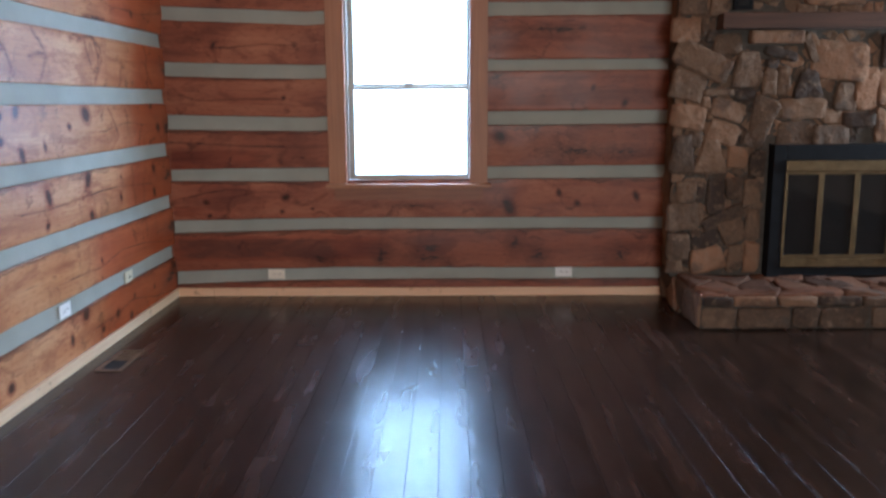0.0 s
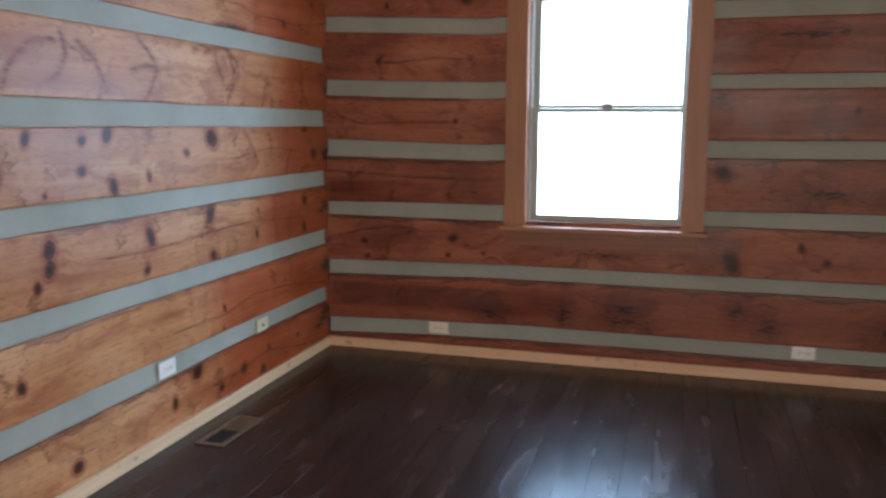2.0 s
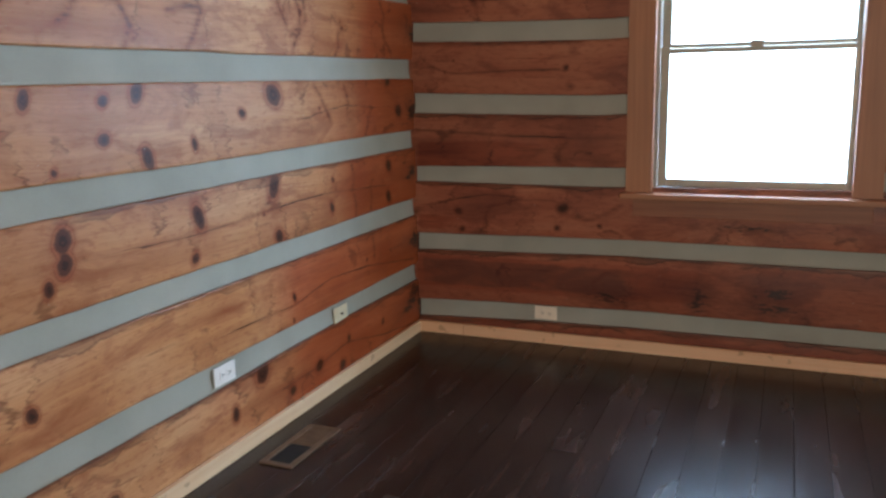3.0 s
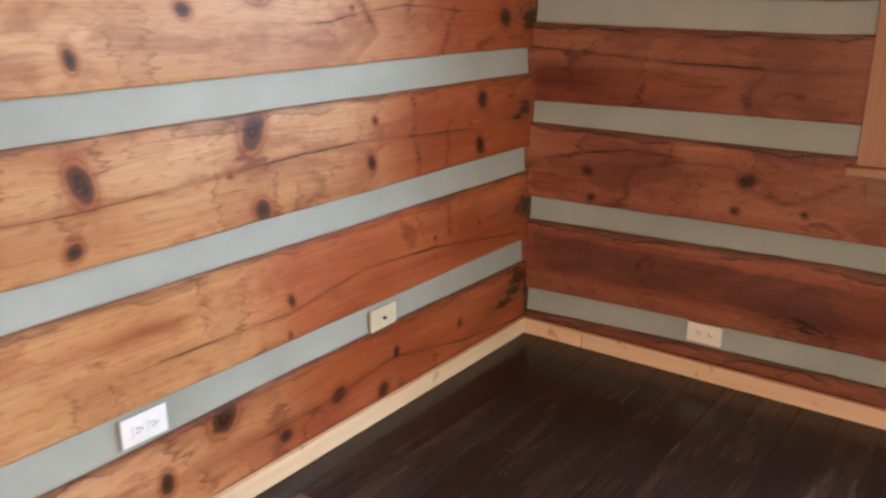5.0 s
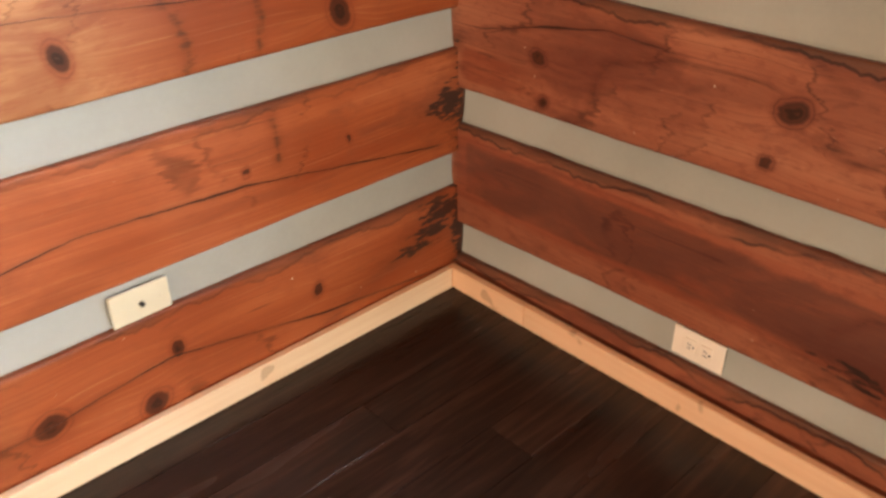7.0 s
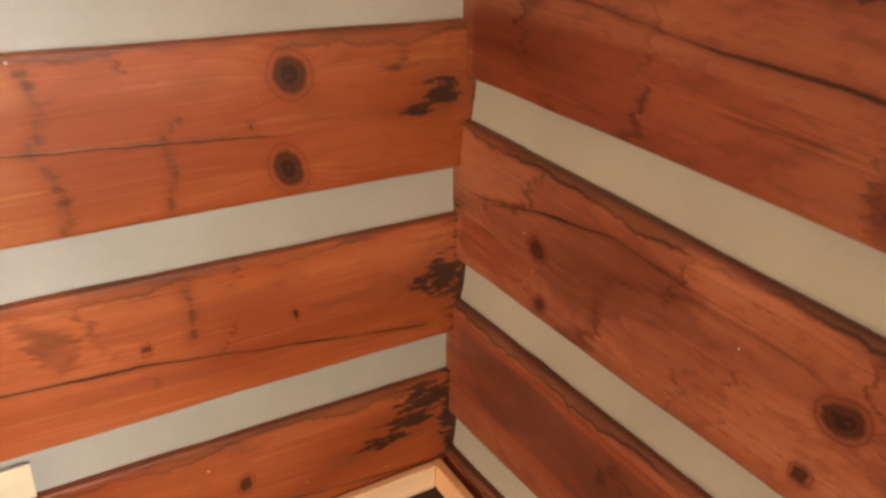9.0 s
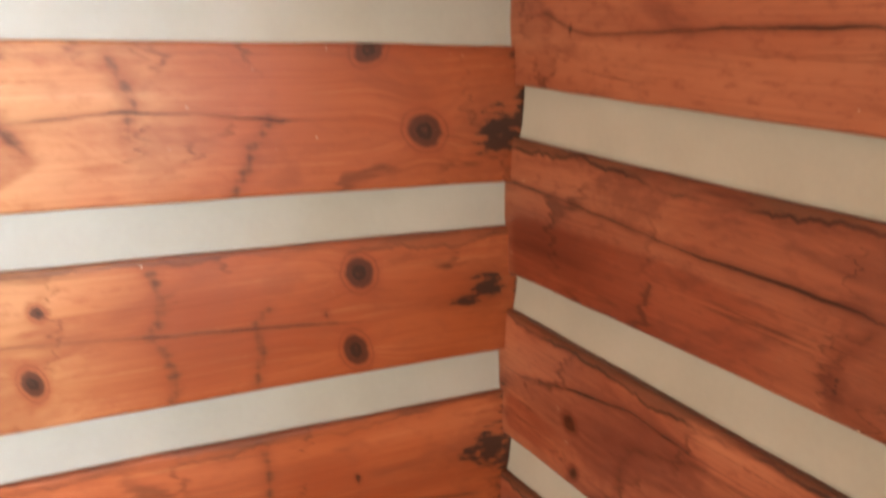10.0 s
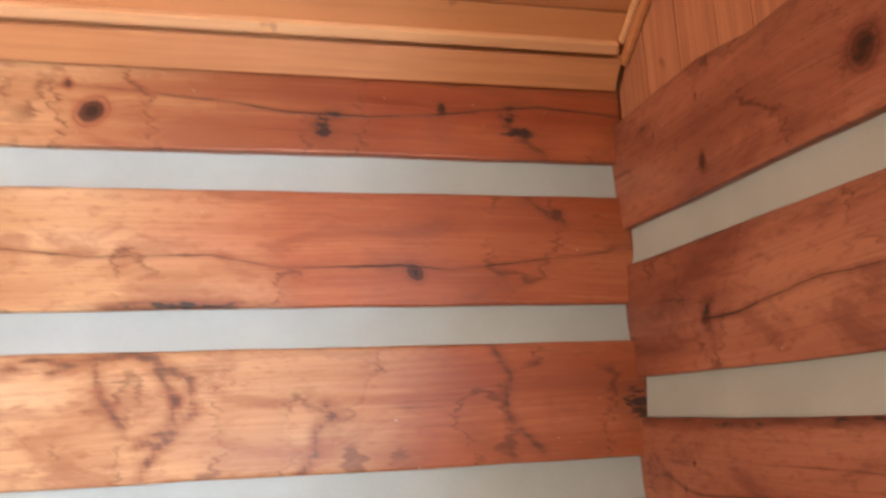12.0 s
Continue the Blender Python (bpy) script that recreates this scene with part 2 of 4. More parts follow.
M_MANTEL = plain_wood("mantel_wood", (0.060, 0.032, 0.022), (0.115, 0.058, 0.038), "x", 0.8)

g = Graph("espresso_plank", 0.3)
x, y, z = g.split(g.place())
s = g.math("MULTIPLY", g.seed(), 53.0)
f = g.noise(g.xyz(g.math("MULTIPLY", x, 45.0), g.math("MULTIPLY", y, 3.0), s), 1.0, 4.0, 0.6, 0.6)
w = g.noise(g.xyz(g.math("MULTIPLY", x, 9.0), g.math("MULTIPLY", y, 1.3), s), 1.0, 3.0)
tone = g.math("ADD", g.math("MULTIPLY", f, 0.46), g.math("ADD", g.math("MULTIPLY", w, 0.46), g.math("MULTIPLY", g.seed(), 0.08)))
col = g.ramp(tone, (0.34, (0.014, 0.0090, 0.0072)), (0.52, (0.030, 0.0180, 0.0135)), (0.72, (0.080, 0.044, 0.032)))
scuff = g.noise(g.xyz(g.math("MULTIPLY", x, 50.0), g.math("MULTIPLY", y, 2.6), g.math("ADD", s, 8.0)), 1.0, 5.0, 0.65, 0.5)
col = g.mix(g.step(scuff, 0.52, 0.70, 0.0, 0.22), col, (0.095, 0.050, 0.038, 1))
scrape = g.noise(g.xyz(g.math("MULTIPLY", x, 16.0), g.math("MULTIPLY", y, 4.0), s), 1.0, 1.0, 0.4, 0.2)
chatter = g.noise(g.xyz(g.math("MULTIPLY", x, 34.0), g.math("MULTIPLY", y, 34.0), s), 1.0, 1.0, 0.4, 0.4)
dents = g.step(g.noise(g.xyz(g.math("MULTIPLY", x, 6.0), g.math("MULTIPLY", y, 5.0), s), 1.0, 1.0), 0.40, 0.75)
h = g.math("ADD", g.math("MULTIPLY", scrape, 0.9), g.math("MULTIPLY", f, 0.40))
g.bump(g.math("ADD", h, g.math("MULTIPLY", g.math("MULTIPLY", chatter, dents), 0.5)), 0.24, 0.005)
g.b.inputs["Specular IOR Level"].default_value = 0.29
M_FLOOR = g.done(col, g.step(w, 0.30, 0.70, 0.22, 0.28))


def simple(name, color, rough=0.5, metal=0.0, vary=0.1, scale=20.0):
    g = Graph(name, rough, metal)
    n = g.noise(g.place(), scale, 3.0)
    lo, hi = [c * (1 - vary) for c in color], [min(1, c * (1 + vary)) for c in color]
    return g.done(g.ramp(n, (0.35, lo), (0.65, hi)))


M_SUB = simple("dark_gap", (0.012, 0.009, 0.007), 0.8)
M_PLATE_W = simple("white_plastic", (0.88, 0.88, 0.86), 0.35, 0, 0.02)
M_PLATE_C = simple("cream_plastic", (0.87, 0.79, 0.66), 0.35, 0, 0.02)
M_PLATE_I = simple("ivory_plastic", (0.66, 0.60, 0.42), 0.35, 0, 0.03)
M_HOLE = simple("socket_slot", (0.03, 0.028, 0.025), 0.6)
M_BRASS = simple("antique_brass", (0.165, 0.115, 0.062), 0.50, 1.0, 0.18)
M_BLACK = simple("black_steel", (0.008, 0.009, 0.012), 0.65, 0, 0.2)
M_BOX = simple("soot_black", (0.012, 0.011, 0.010), 0.9, 0, 0.3)
M_VINYL = simple("almond_vinyl", (0.40, 0.37, 0.29), 0.4, 0, 0.04)
M_VENT = simple("bronze_vent_wood", (0.165, 0.115, 0.075), 0.5, 0, 0.15)
for m in (M_BLACK, M_VENT):
    m.node_tree.nodes["Principled BSDF"].inputs["Specular IOR Level"].default_value = 0.15
M_PLAIN = simple("plain_wall_paint", (0.50, 0.42, 0.33), 0.8, 0, 0.04, 3.0)
M_GROUND = simple("pale_ground", (0.35, 0.34, 0.28), 0.9, 0, 0.2, 0.5)
M_MORTAR = simple("mortar", (0.075, 0.062, 0.050), 0.95, 0, 0.25, 30.0)

def stone_mat(name, stops, pale):
    g = Graph(name, 0.85)
    p = g.place()
    s = g.math("MULTIPLY", g.seed(), 41.0)
    x, y, z = g.split(p)
    sp = g.xyz(x, y, g.math("ADD", z, s))
    n1, n2 = g.noise(sp, 7.0, 4.0), g.noise(sp, 45.0, 4.0)
    tone = g.math("ADD", g.math("MULTIPLY", g.seed(), 0.50), g.math("ADD", g.math("MULTIPLY", n1, 0.30), g.math("MULTIPLY", n2, 0.20)))
    col = g.ramp(tone, *stops)
    n3 = g.noise(sp, 16.0, 5.0, 0.65)
    col = g.mix(g.step(n1, 0.52, 0.66, 0.0, 0.6), col, (0.055, 0.044, 0.038, 1))
    col = g.mix(g.step(n3, 0.52, 0.70, 0.0, 0.55), col, (*pale, 1))
    g.bump(g.math("ADD", g.math("ADD", n1, n3), g.math("MULTIPLY", n2, 0.5)), 0.9, 0.018)
    g.b.inputs["Specular IOR Level"].default_value = 0.2
    return g.done(col)


M_STONE = stone_mat("field_stone", ((0.28, (0.052, 0.037, 0.030)), (0.42, (0.125, 0.082, 0.056)), (0.56, (0.190, 0.122, 0.080)), (0.72, (0.27, 0.150, 0.090))), (0.26, 0.175, 0.115))
M_HEARTH = stone_mat("hearth_flagstone", ((0.24, (0.060, 0.032, 0.023)), (0.42, (0.115, 0.058, 0.036)), (0.58, (0.150, 0.078, 0.048)), (0.76, (0.18, 0.082, 0.048))), (0.20, 0.12, 0.078))

g = Graph("window_glass", 0.0)
for node in list(g.n):
    if node != g.b and node.type != "OUTPUT_MATERIAL":
        g.n.remove(node)
g.b.inputs["Transmission Weight"].default_value = 1.0
g.b.inputs["IOR"].default_value = 1.05
M_GLASS = g.mat
g = Graph("smoked_glass", 0.06)
M_SMOKE = g.done((0.012, 0.012, 0.013, 1))


# ---- mesh helpers ----
def part(name, bm, mat, parent=None, label=""):
    me = bpy.data.meshes.new(name)
    bm.to_mesh(me)
    bm.free()
    me.materials.append(mat)
    ob = new(name, me)
    if parent:
        ob.parent = parent
    return tagged(ob, label)


def box(bm, lo, hi, bevel=0.0):
    c = [(a + b) / 2 for a, b in zip(lo, hi)]
    d = [abs(b - a) for a, b in zip(lo, hi)]
    r = bmesh.ops.create_cube(bm, size=1, matrix=Matrix.Translation(c) @ Matrix.Diagonal((*d, 1)))
    if bevel:
        edges = list({e for v in r["verts"] for e in v.link_edges})
        bmesh.ops.bevel(bm, geom=edges, offset=bevel, segments=2, affect="EDGES", profile=0.6)
    return bm


def slab(name, lo, hi, mat, parent=None, label="", bevel=0.0):
    return part(name, box(bmesh.new(), lo, hi, bevel), mat, parent, label)


def rod(bm, a, b, r, n=16):
    a, b = Vector(a), Vector(b)
    d = b - a
    q = d.to_track_quat("Z", "Y").to_matrix().to_4x4()
    bmesh.ops.create_cone(bm, cap_ends=True, segments=n, radius1=r, radius2=r, depth=d.length, matrix=Matrix.Translation((a + b) / 2) @ q)
    return bm


def empty(name, label, category, at=(0, 0, 0), group=""):
    ob = new(name)
    ob.location = at
    return tagged(ob, label, category, group)


# ---- main dimensions ----
WX, NY = -2.085, 6.50        # log faces of the west and north walls
EX, SY = 5.10, -2.60         # plain walls
EAVE = 2.43                  # top of the walls under the sloping ceiling
SLOPE = radians(33)
RIDGE = (WX + EX) / 2
CHIMNEY = 3.2


def roof(x):
    """Height of the ceiling's underside; it rises from both side walls to the ridge."""
    return 2.447 + (RIDGE - WX - abs(x - RIDGE)) * math.tan(SLOPE)


BJ = -1.811                  # joint in the north baseboard
RECESS = 0.036               # depth of the wall behind the log faces; the chinking lies over it
WIN = (-0.87, 0.06, 0.80, 2.15)


# ---- log walls ----
def log(wall, a, b, z0, z1, knots=(), crack=(), stains=(), scars=(), red=0.0, fine=0.012, wave=0.0035, seed=0, band=None):
    """A squared log on the face of the west (along y) or north (along x) wall, from a to b, between two heights.
    knots: (along, height, radius); crack: (along, height) points of a drying crack; stains: (along, height, half width, half height); scars: curved dark lines; red: how far the wood is reddened."""
    west = wall is wall_west
    nu, nv = max(2, int((b - a) / fine)), max(6, int(0.28 / fine))
    us = np.linspace(a, b, nu + 1)
    vs = np.concatenate([[0, 0.007, 0.018], np.linspace(0.05, 0.95, nv - 5), [0.982, 0.993, 1]])
    worn = 1.0 if (z1 if isinstance(z1, float) else z1[0][1]) < 1.3 else 0.25
    level = lambda z: np.full(len(us), z) if isinstance(z, float) else np.interp(us, *zip(*z))
    z0, z1 = level(z0), level(z1)
    top = z1 + np.array([wave * (noise.noise((u * 1.7, seed * 3.1, 0.5)) + 0.5 * noise.noise((u * 7.0, seed * 3.1, 9.5))) for u in us])
    bot = z0 + np.array([wave * (noise.noise((u * 1.7, seed * 3.1, 4.5)) + 0.5 * noise.noise((u * 7.0, seed * 3.1, 7.5))) for u in us])
    U = np.repeat(us[:, None], nv + 1, 1)
    Z = bot[:, None] + (top - bot)[:, None] * vs[None, :]
    rim = np.minimum(Z - bot[:, None], top[:, None] - Z)
    out = -0.003 * np.clip(1 - rim / 0.004, 0, 1) ** 2 - 0.0015 * (2 * vs[None, :] - 1) ** 2
    rough = np.array([[noise.noise((u * 3.0, z * 7.0, seed + 0.3)) * 0.0022 + noise.noise((u * 9.0, z * 20.0, seed)) * 0.0009 for z in zr] for u, zr in zip(us, Z)])
    out = out + rough
    G = Z - z0[:, None] + 0.010 * np.sin(U * 2.1 + seed) + 0.004 * np.sin(U * 6.3 + 2 * seed)
    K = np.full(Z.shape, 6.0)
    S = np.full(Z.shape, 6.0)
    for su, sz, ra, rb in stains:
        if west and su > 6.3:
            ra, rb = ra * 1.3, rb * 1.35
        S = np.minimum(S, np.hypot((U - su) / max(ra, 0.012), (Z - sz) / max(rb, 0.008)))
    if west and seed < 4:
        tooth = np.array([[noise.noise((z * 16.0, seed * 5.3, 2.0)) for z in zr] for zr in Z[-1:]])
        S = np.minimum(S, (NY + 0.01 - U) / (0.035 + 0.11 * np.clip(tooth, 0, 1)) + (0.30, 0.45, 1.05, 0.70)[seed])
    if not west:
        S = S * 0.9 + 0.45
    D = np.full(Z.shape, 1.0)
    for line in scars:
        for (u0, y0), (u1, y1) in zip(line, line[1:]):
            t = np.clip(((U - u0) * (u1 - u0) + (Z - y0) * (y1 - y0)) / ((u1 - u0) ** 2 + (y1 - y0) ** 2 + 1e-9), 0, 1)
            D = np.minimum(D, np.hypot(U - u0 - t * (u1 - u0), Z - y0 - t * (y1 - y0)))
    D = D + (np.clip((U - 5.3) / 0.2, 0, 1) * (0.001 if Z[0, 0] > 1.4 else 0.0015) if west else 0.006)
    # toward the corner: real redder stain plus the corner's shadow put into the colour
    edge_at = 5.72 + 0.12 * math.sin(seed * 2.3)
    red_and_shade = np.clip(red + (0.45 * np.clip((U - 5.0) / 0.7, 0, 1) - 0.35 * np.clip((5.3 - U) / 0.8, 0, 1) + 0.5 * np.clip((U - edge_at) / 0.35, 0, 1) if west else 0), 0, 1)
    red_and_shade = np.broadcast_to(red_and_shade, Z.shape)
    if band:
        (ba, bb), (ha, hb) = band
        red_and_shade = red_and_shade + 1.0 * np.clip((bb - U) / 0.5, 0, 1) * np.clip((U - ba) / 0.05, 0, 1) * np.clip((Z - ha) / 0.02, 0, 1) * np.clip((hb - Z) / 0.02, 0, 1)
    for ku, kz, kr in knots:
        kr = kr * (1.30 if west else 1.0)
        du, dz = U - ku, Z - kz
        wide, lean = 1.0 + 0.28 * math.sin(ku * 57.0), 0.25 * math.sin(ku * 91.0)
        K = np.minimum(K, np.hypot((du + lean * dz) / (kr * wide), dz / (kr * (1.12 - 0.2 * wide + 0.2))))
        G = G + 0.8 * kr * np.tanh(dz / (0.6 * kr)) * np.exp(-(du / (2.6 * kr)) ** 2 - np.abs(dz) / (2.2 * kr))
    if crack:
        cu, cz = zip(*crack)
        C = Z - np.interp(U, cu, cz)
        ends = np.maximum(np.maximum(cu[0] - U, U - cu[-1]), 0)
        C = np.where(C < 0, -1, 1) * (np.abs(C) + ends * 0.8)
    else:
        C = np.full(Z.shape, 0.4)
    edge = np.clip(1 - (top[:, None] - Z) / 0.045, 0, 1)
    back = 0.075
    flat = lambda A: A.reshape(-1)
    P = flat(out)
    if west:
        co = np.stack([WX + P, flat(U), flat(Z)], 1)
    else:
        co = np.stack([flat(U), NY - P, flat(Z)], 1)
    n = nv + 1
    faces = []
    for i in range(nu):
        for j in range(nv):
            q = (i * n + j, (i + 1) * n + j, (i + 1) * n + j + 1, i * n + j + 1)
            faces.append(q if not west else q[::-1])
    # rim going back into the wall
    ring = [i * n for i in range(nu + 1)] + [nu * n + j for j in range(1, n)] + [i * n + nv for i in range(nu - 1, -1, -1)] + [j for j in range(nv - 1, 0, -1)]
    start = len(co)
    rc = co[ring].copy()
    if west:
        rc[:, 0] = WX - back
    else:
        rc[:, 1] = NY + back
    co = np.vstack([co, rc])
    m = len(ring)
    for i in range(m):
        q = (ring[i], start + i, start + (i + 1) % m, ring[(i + 1) % m])
        faces.append(q if not west else q[::-1])
    me = bpy.data.meshes.new("log")
    me.from_pydata(co.tolist(), [], faces)
    ext = lambda A: np.concatenate([flat(A), flat(A)[ring]])
    at = me.attributes.new("wood", "FLOAT_VECTOR", "POINT")
    at.data.foreach_set("vector", np.stack([ext(U), ext(G), ext(K)], 1).astype(np.float32).reshape(-1))
    at = me.attributes.new("crack", "FLOAT", "POINT")
    at.data.foreach_set("value", ext(C).astype(np.float32))
    at = me.attributes.new("edge", "FLOAT", "POINT")
    at.data.foreach_set("value", ext(edge).astype(np.float32))
    at = me.attributes.new("stain", "FLOAT", "POINT")
    at.data.foreach_set("value", ext(S).astype(np.float32))
    at = me.attributes.new("worn", "FLOAT", "POINT")
    at.data.foreach_set("value", np.full(len(co), worn, np.float32))
    at = me.attributes.new("scar", "FLOAT", "POINT")
    at.data.foreach_set("value", ext(D).astype(np.float32))
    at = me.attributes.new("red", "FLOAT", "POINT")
    at.data.foreach_set("value", ext(red_and_shade).astype(np.float32))
    me.polygons.foreach_set("use_smooth", [True] * (nu * nv) + [False] * m)
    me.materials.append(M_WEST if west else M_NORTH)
    ob = new("log", me)
    ob.parent = wall
    return ob


def wall_mesh(name, pieces, mat, label):
    bm = bmesh.new()
    for lo, hi in pieces:
        box(bm, lo, hi)
    return tagged(part(name, bm, mat, None, label), kind="structure")


cx, cy = WX - RECESS, NY + RECESS
wall_west = wall_mesh("wall_west", [((cx - 0.16, SY - 0.15, -0.05), (cx, cy, EAVE))], M_CHINK, "log wall of honey pine with pale grey-green chinking")
wx0, wx1, wz0, wz1 = WIN
wall_north = wall_mesh("wall_north", [
    ((cx - 0.16, cy, -0.05), (wx0, cy + 0.16, EAVE)), ((wx1, cy, -0.05), (EX + 0.15, cy + 0.16, EAVE)),
    ((wx0, cy, -0.05), (wx1, cy + 0.16, wz0)), ((wx0, cy, wz1), (wx1, cy + 0.16, EAVE))], M_CHINK, "log wall of reddish pine with pale grey-green chinking")
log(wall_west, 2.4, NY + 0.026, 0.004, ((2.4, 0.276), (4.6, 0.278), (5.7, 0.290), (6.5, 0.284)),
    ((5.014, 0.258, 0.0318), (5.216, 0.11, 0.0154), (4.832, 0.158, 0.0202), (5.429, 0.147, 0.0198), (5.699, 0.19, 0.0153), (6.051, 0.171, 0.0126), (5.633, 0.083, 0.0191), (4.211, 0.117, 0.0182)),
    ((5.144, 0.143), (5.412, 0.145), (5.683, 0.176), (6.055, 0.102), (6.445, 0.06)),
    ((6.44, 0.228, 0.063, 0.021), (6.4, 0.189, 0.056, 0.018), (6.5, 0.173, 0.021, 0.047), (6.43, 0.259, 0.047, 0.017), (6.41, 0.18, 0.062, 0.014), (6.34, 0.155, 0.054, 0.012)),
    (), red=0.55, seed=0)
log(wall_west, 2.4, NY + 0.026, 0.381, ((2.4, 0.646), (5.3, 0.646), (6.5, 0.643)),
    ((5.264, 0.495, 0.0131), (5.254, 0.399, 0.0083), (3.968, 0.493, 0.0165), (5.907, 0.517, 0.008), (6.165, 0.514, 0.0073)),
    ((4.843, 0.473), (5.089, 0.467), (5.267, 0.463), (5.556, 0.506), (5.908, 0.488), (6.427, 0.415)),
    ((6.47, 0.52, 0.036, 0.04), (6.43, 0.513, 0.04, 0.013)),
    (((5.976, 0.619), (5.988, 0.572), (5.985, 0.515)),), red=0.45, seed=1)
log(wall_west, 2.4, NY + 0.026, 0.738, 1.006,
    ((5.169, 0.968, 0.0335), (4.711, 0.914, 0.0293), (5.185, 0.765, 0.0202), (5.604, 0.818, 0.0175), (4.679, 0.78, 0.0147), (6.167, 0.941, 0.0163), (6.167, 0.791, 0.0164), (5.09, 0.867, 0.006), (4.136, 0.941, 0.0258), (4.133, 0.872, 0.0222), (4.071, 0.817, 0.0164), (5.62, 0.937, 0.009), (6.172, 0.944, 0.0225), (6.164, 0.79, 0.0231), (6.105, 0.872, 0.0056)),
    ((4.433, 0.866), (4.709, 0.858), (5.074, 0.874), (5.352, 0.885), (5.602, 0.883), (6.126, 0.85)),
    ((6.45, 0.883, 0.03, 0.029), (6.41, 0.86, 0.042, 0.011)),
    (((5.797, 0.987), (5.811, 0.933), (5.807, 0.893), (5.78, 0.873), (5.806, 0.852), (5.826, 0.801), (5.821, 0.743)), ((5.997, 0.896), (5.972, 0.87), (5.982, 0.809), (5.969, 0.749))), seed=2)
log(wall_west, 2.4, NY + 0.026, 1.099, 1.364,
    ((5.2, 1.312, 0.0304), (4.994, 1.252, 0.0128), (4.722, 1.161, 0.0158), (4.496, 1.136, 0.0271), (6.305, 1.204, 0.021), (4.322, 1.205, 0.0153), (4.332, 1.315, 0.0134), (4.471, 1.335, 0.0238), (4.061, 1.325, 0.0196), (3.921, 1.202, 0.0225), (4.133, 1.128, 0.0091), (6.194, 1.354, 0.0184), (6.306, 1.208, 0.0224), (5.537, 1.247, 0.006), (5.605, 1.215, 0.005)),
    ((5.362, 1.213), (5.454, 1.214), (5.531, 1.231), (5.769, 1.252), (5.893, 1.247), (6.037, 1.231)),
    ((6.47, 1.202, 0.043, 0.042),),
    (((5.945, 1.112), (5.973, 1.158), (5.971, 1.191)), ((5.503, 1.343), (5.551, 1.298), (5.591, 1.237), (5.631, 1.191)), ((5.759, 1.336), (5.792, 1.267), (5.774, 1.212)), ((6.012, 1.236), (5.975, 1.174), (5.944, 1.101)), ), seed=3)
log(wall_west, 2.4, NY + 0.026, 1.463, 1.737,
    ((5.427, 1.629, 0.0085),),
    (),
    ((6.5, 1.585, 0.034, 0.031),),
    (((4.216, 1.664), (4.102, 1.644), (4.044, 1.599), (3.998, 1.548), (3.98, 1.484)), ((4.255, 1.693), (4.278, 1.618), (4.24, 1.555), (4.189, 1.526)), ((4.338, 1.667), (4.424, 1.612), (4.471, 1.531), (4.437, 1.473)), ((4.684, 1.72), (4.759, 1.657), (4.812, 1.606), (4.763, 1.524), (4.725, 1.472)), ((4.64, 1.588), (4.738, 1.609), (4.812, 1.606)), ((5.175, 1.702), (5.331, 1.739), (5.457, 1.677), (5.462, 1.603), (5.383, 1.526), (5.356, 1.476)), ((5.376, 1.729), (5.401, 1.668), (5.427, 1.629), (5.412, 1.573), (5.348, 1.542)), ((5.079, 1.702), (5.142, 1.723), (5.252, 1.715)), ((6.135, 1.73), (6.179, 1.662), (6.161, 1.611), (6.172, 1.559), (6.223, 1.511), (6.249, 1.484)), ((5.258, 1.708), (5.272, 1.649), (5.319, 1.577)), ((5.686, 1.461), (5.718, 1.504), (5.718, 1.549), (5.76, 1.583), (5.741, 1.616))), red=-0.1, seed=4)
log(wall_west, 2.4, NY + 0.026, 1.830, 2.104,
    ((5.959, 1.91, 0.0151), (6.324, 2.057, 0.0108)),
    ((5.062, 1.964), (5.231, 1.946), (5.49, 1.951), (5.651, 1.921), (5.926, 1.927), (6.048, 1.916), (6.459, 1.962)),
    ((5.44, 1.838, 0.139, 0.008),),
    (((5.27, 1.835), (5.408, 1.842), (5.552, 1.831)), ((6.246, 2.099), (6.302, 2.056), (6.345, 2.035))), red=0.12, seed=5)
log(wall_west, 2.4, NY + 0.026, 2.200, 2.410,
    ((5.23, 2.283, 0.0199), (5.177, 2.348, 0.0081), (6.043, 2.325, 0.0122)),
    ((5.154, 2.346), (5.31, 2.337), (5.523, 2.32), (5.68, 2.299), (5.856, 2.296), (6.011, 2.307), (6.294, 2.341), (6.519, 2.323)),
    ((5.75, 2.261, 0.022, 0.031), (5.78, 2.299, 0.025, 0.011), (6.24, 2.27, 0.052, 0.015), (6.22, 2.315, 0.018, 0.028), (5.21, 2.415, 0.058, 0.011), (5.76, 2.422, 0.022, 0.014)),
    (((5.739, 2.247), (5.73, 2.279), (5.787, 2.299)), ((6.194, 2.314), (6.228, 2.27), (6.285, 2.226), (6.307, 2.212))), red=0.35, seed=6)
# heights of the chinking on the north wall: under and upper edges, along x
H6 = ((-2.1, 0.078), (-1.42, 0.106), (-0.9, 0.116), (1.4, 0.116)), ((-2.1, 0.177), (-1.42, 0.197), (-0.9, 0.204), (1.4, 0.198))
H5 = ((-2.1, 0.455), (-1.5, 0.470), (-1.0, 0.480), (0.0, 0.480), (1.4, 0.479)), ((-2.1, 0.545), (-1.5, 0.557), (-1.0, 0.563), (1.4, 0.561))
H4 = ((-2.1, 0.826), (-1.5, 0.822), (-1.1, 0.822), (0.1, 0.835), (1.4, 0.837)), ((-2.1, 0.906), (-1.5, 0.914), (-1.1, 0.918), (0.1, 0.922), (1.4, 0.930))
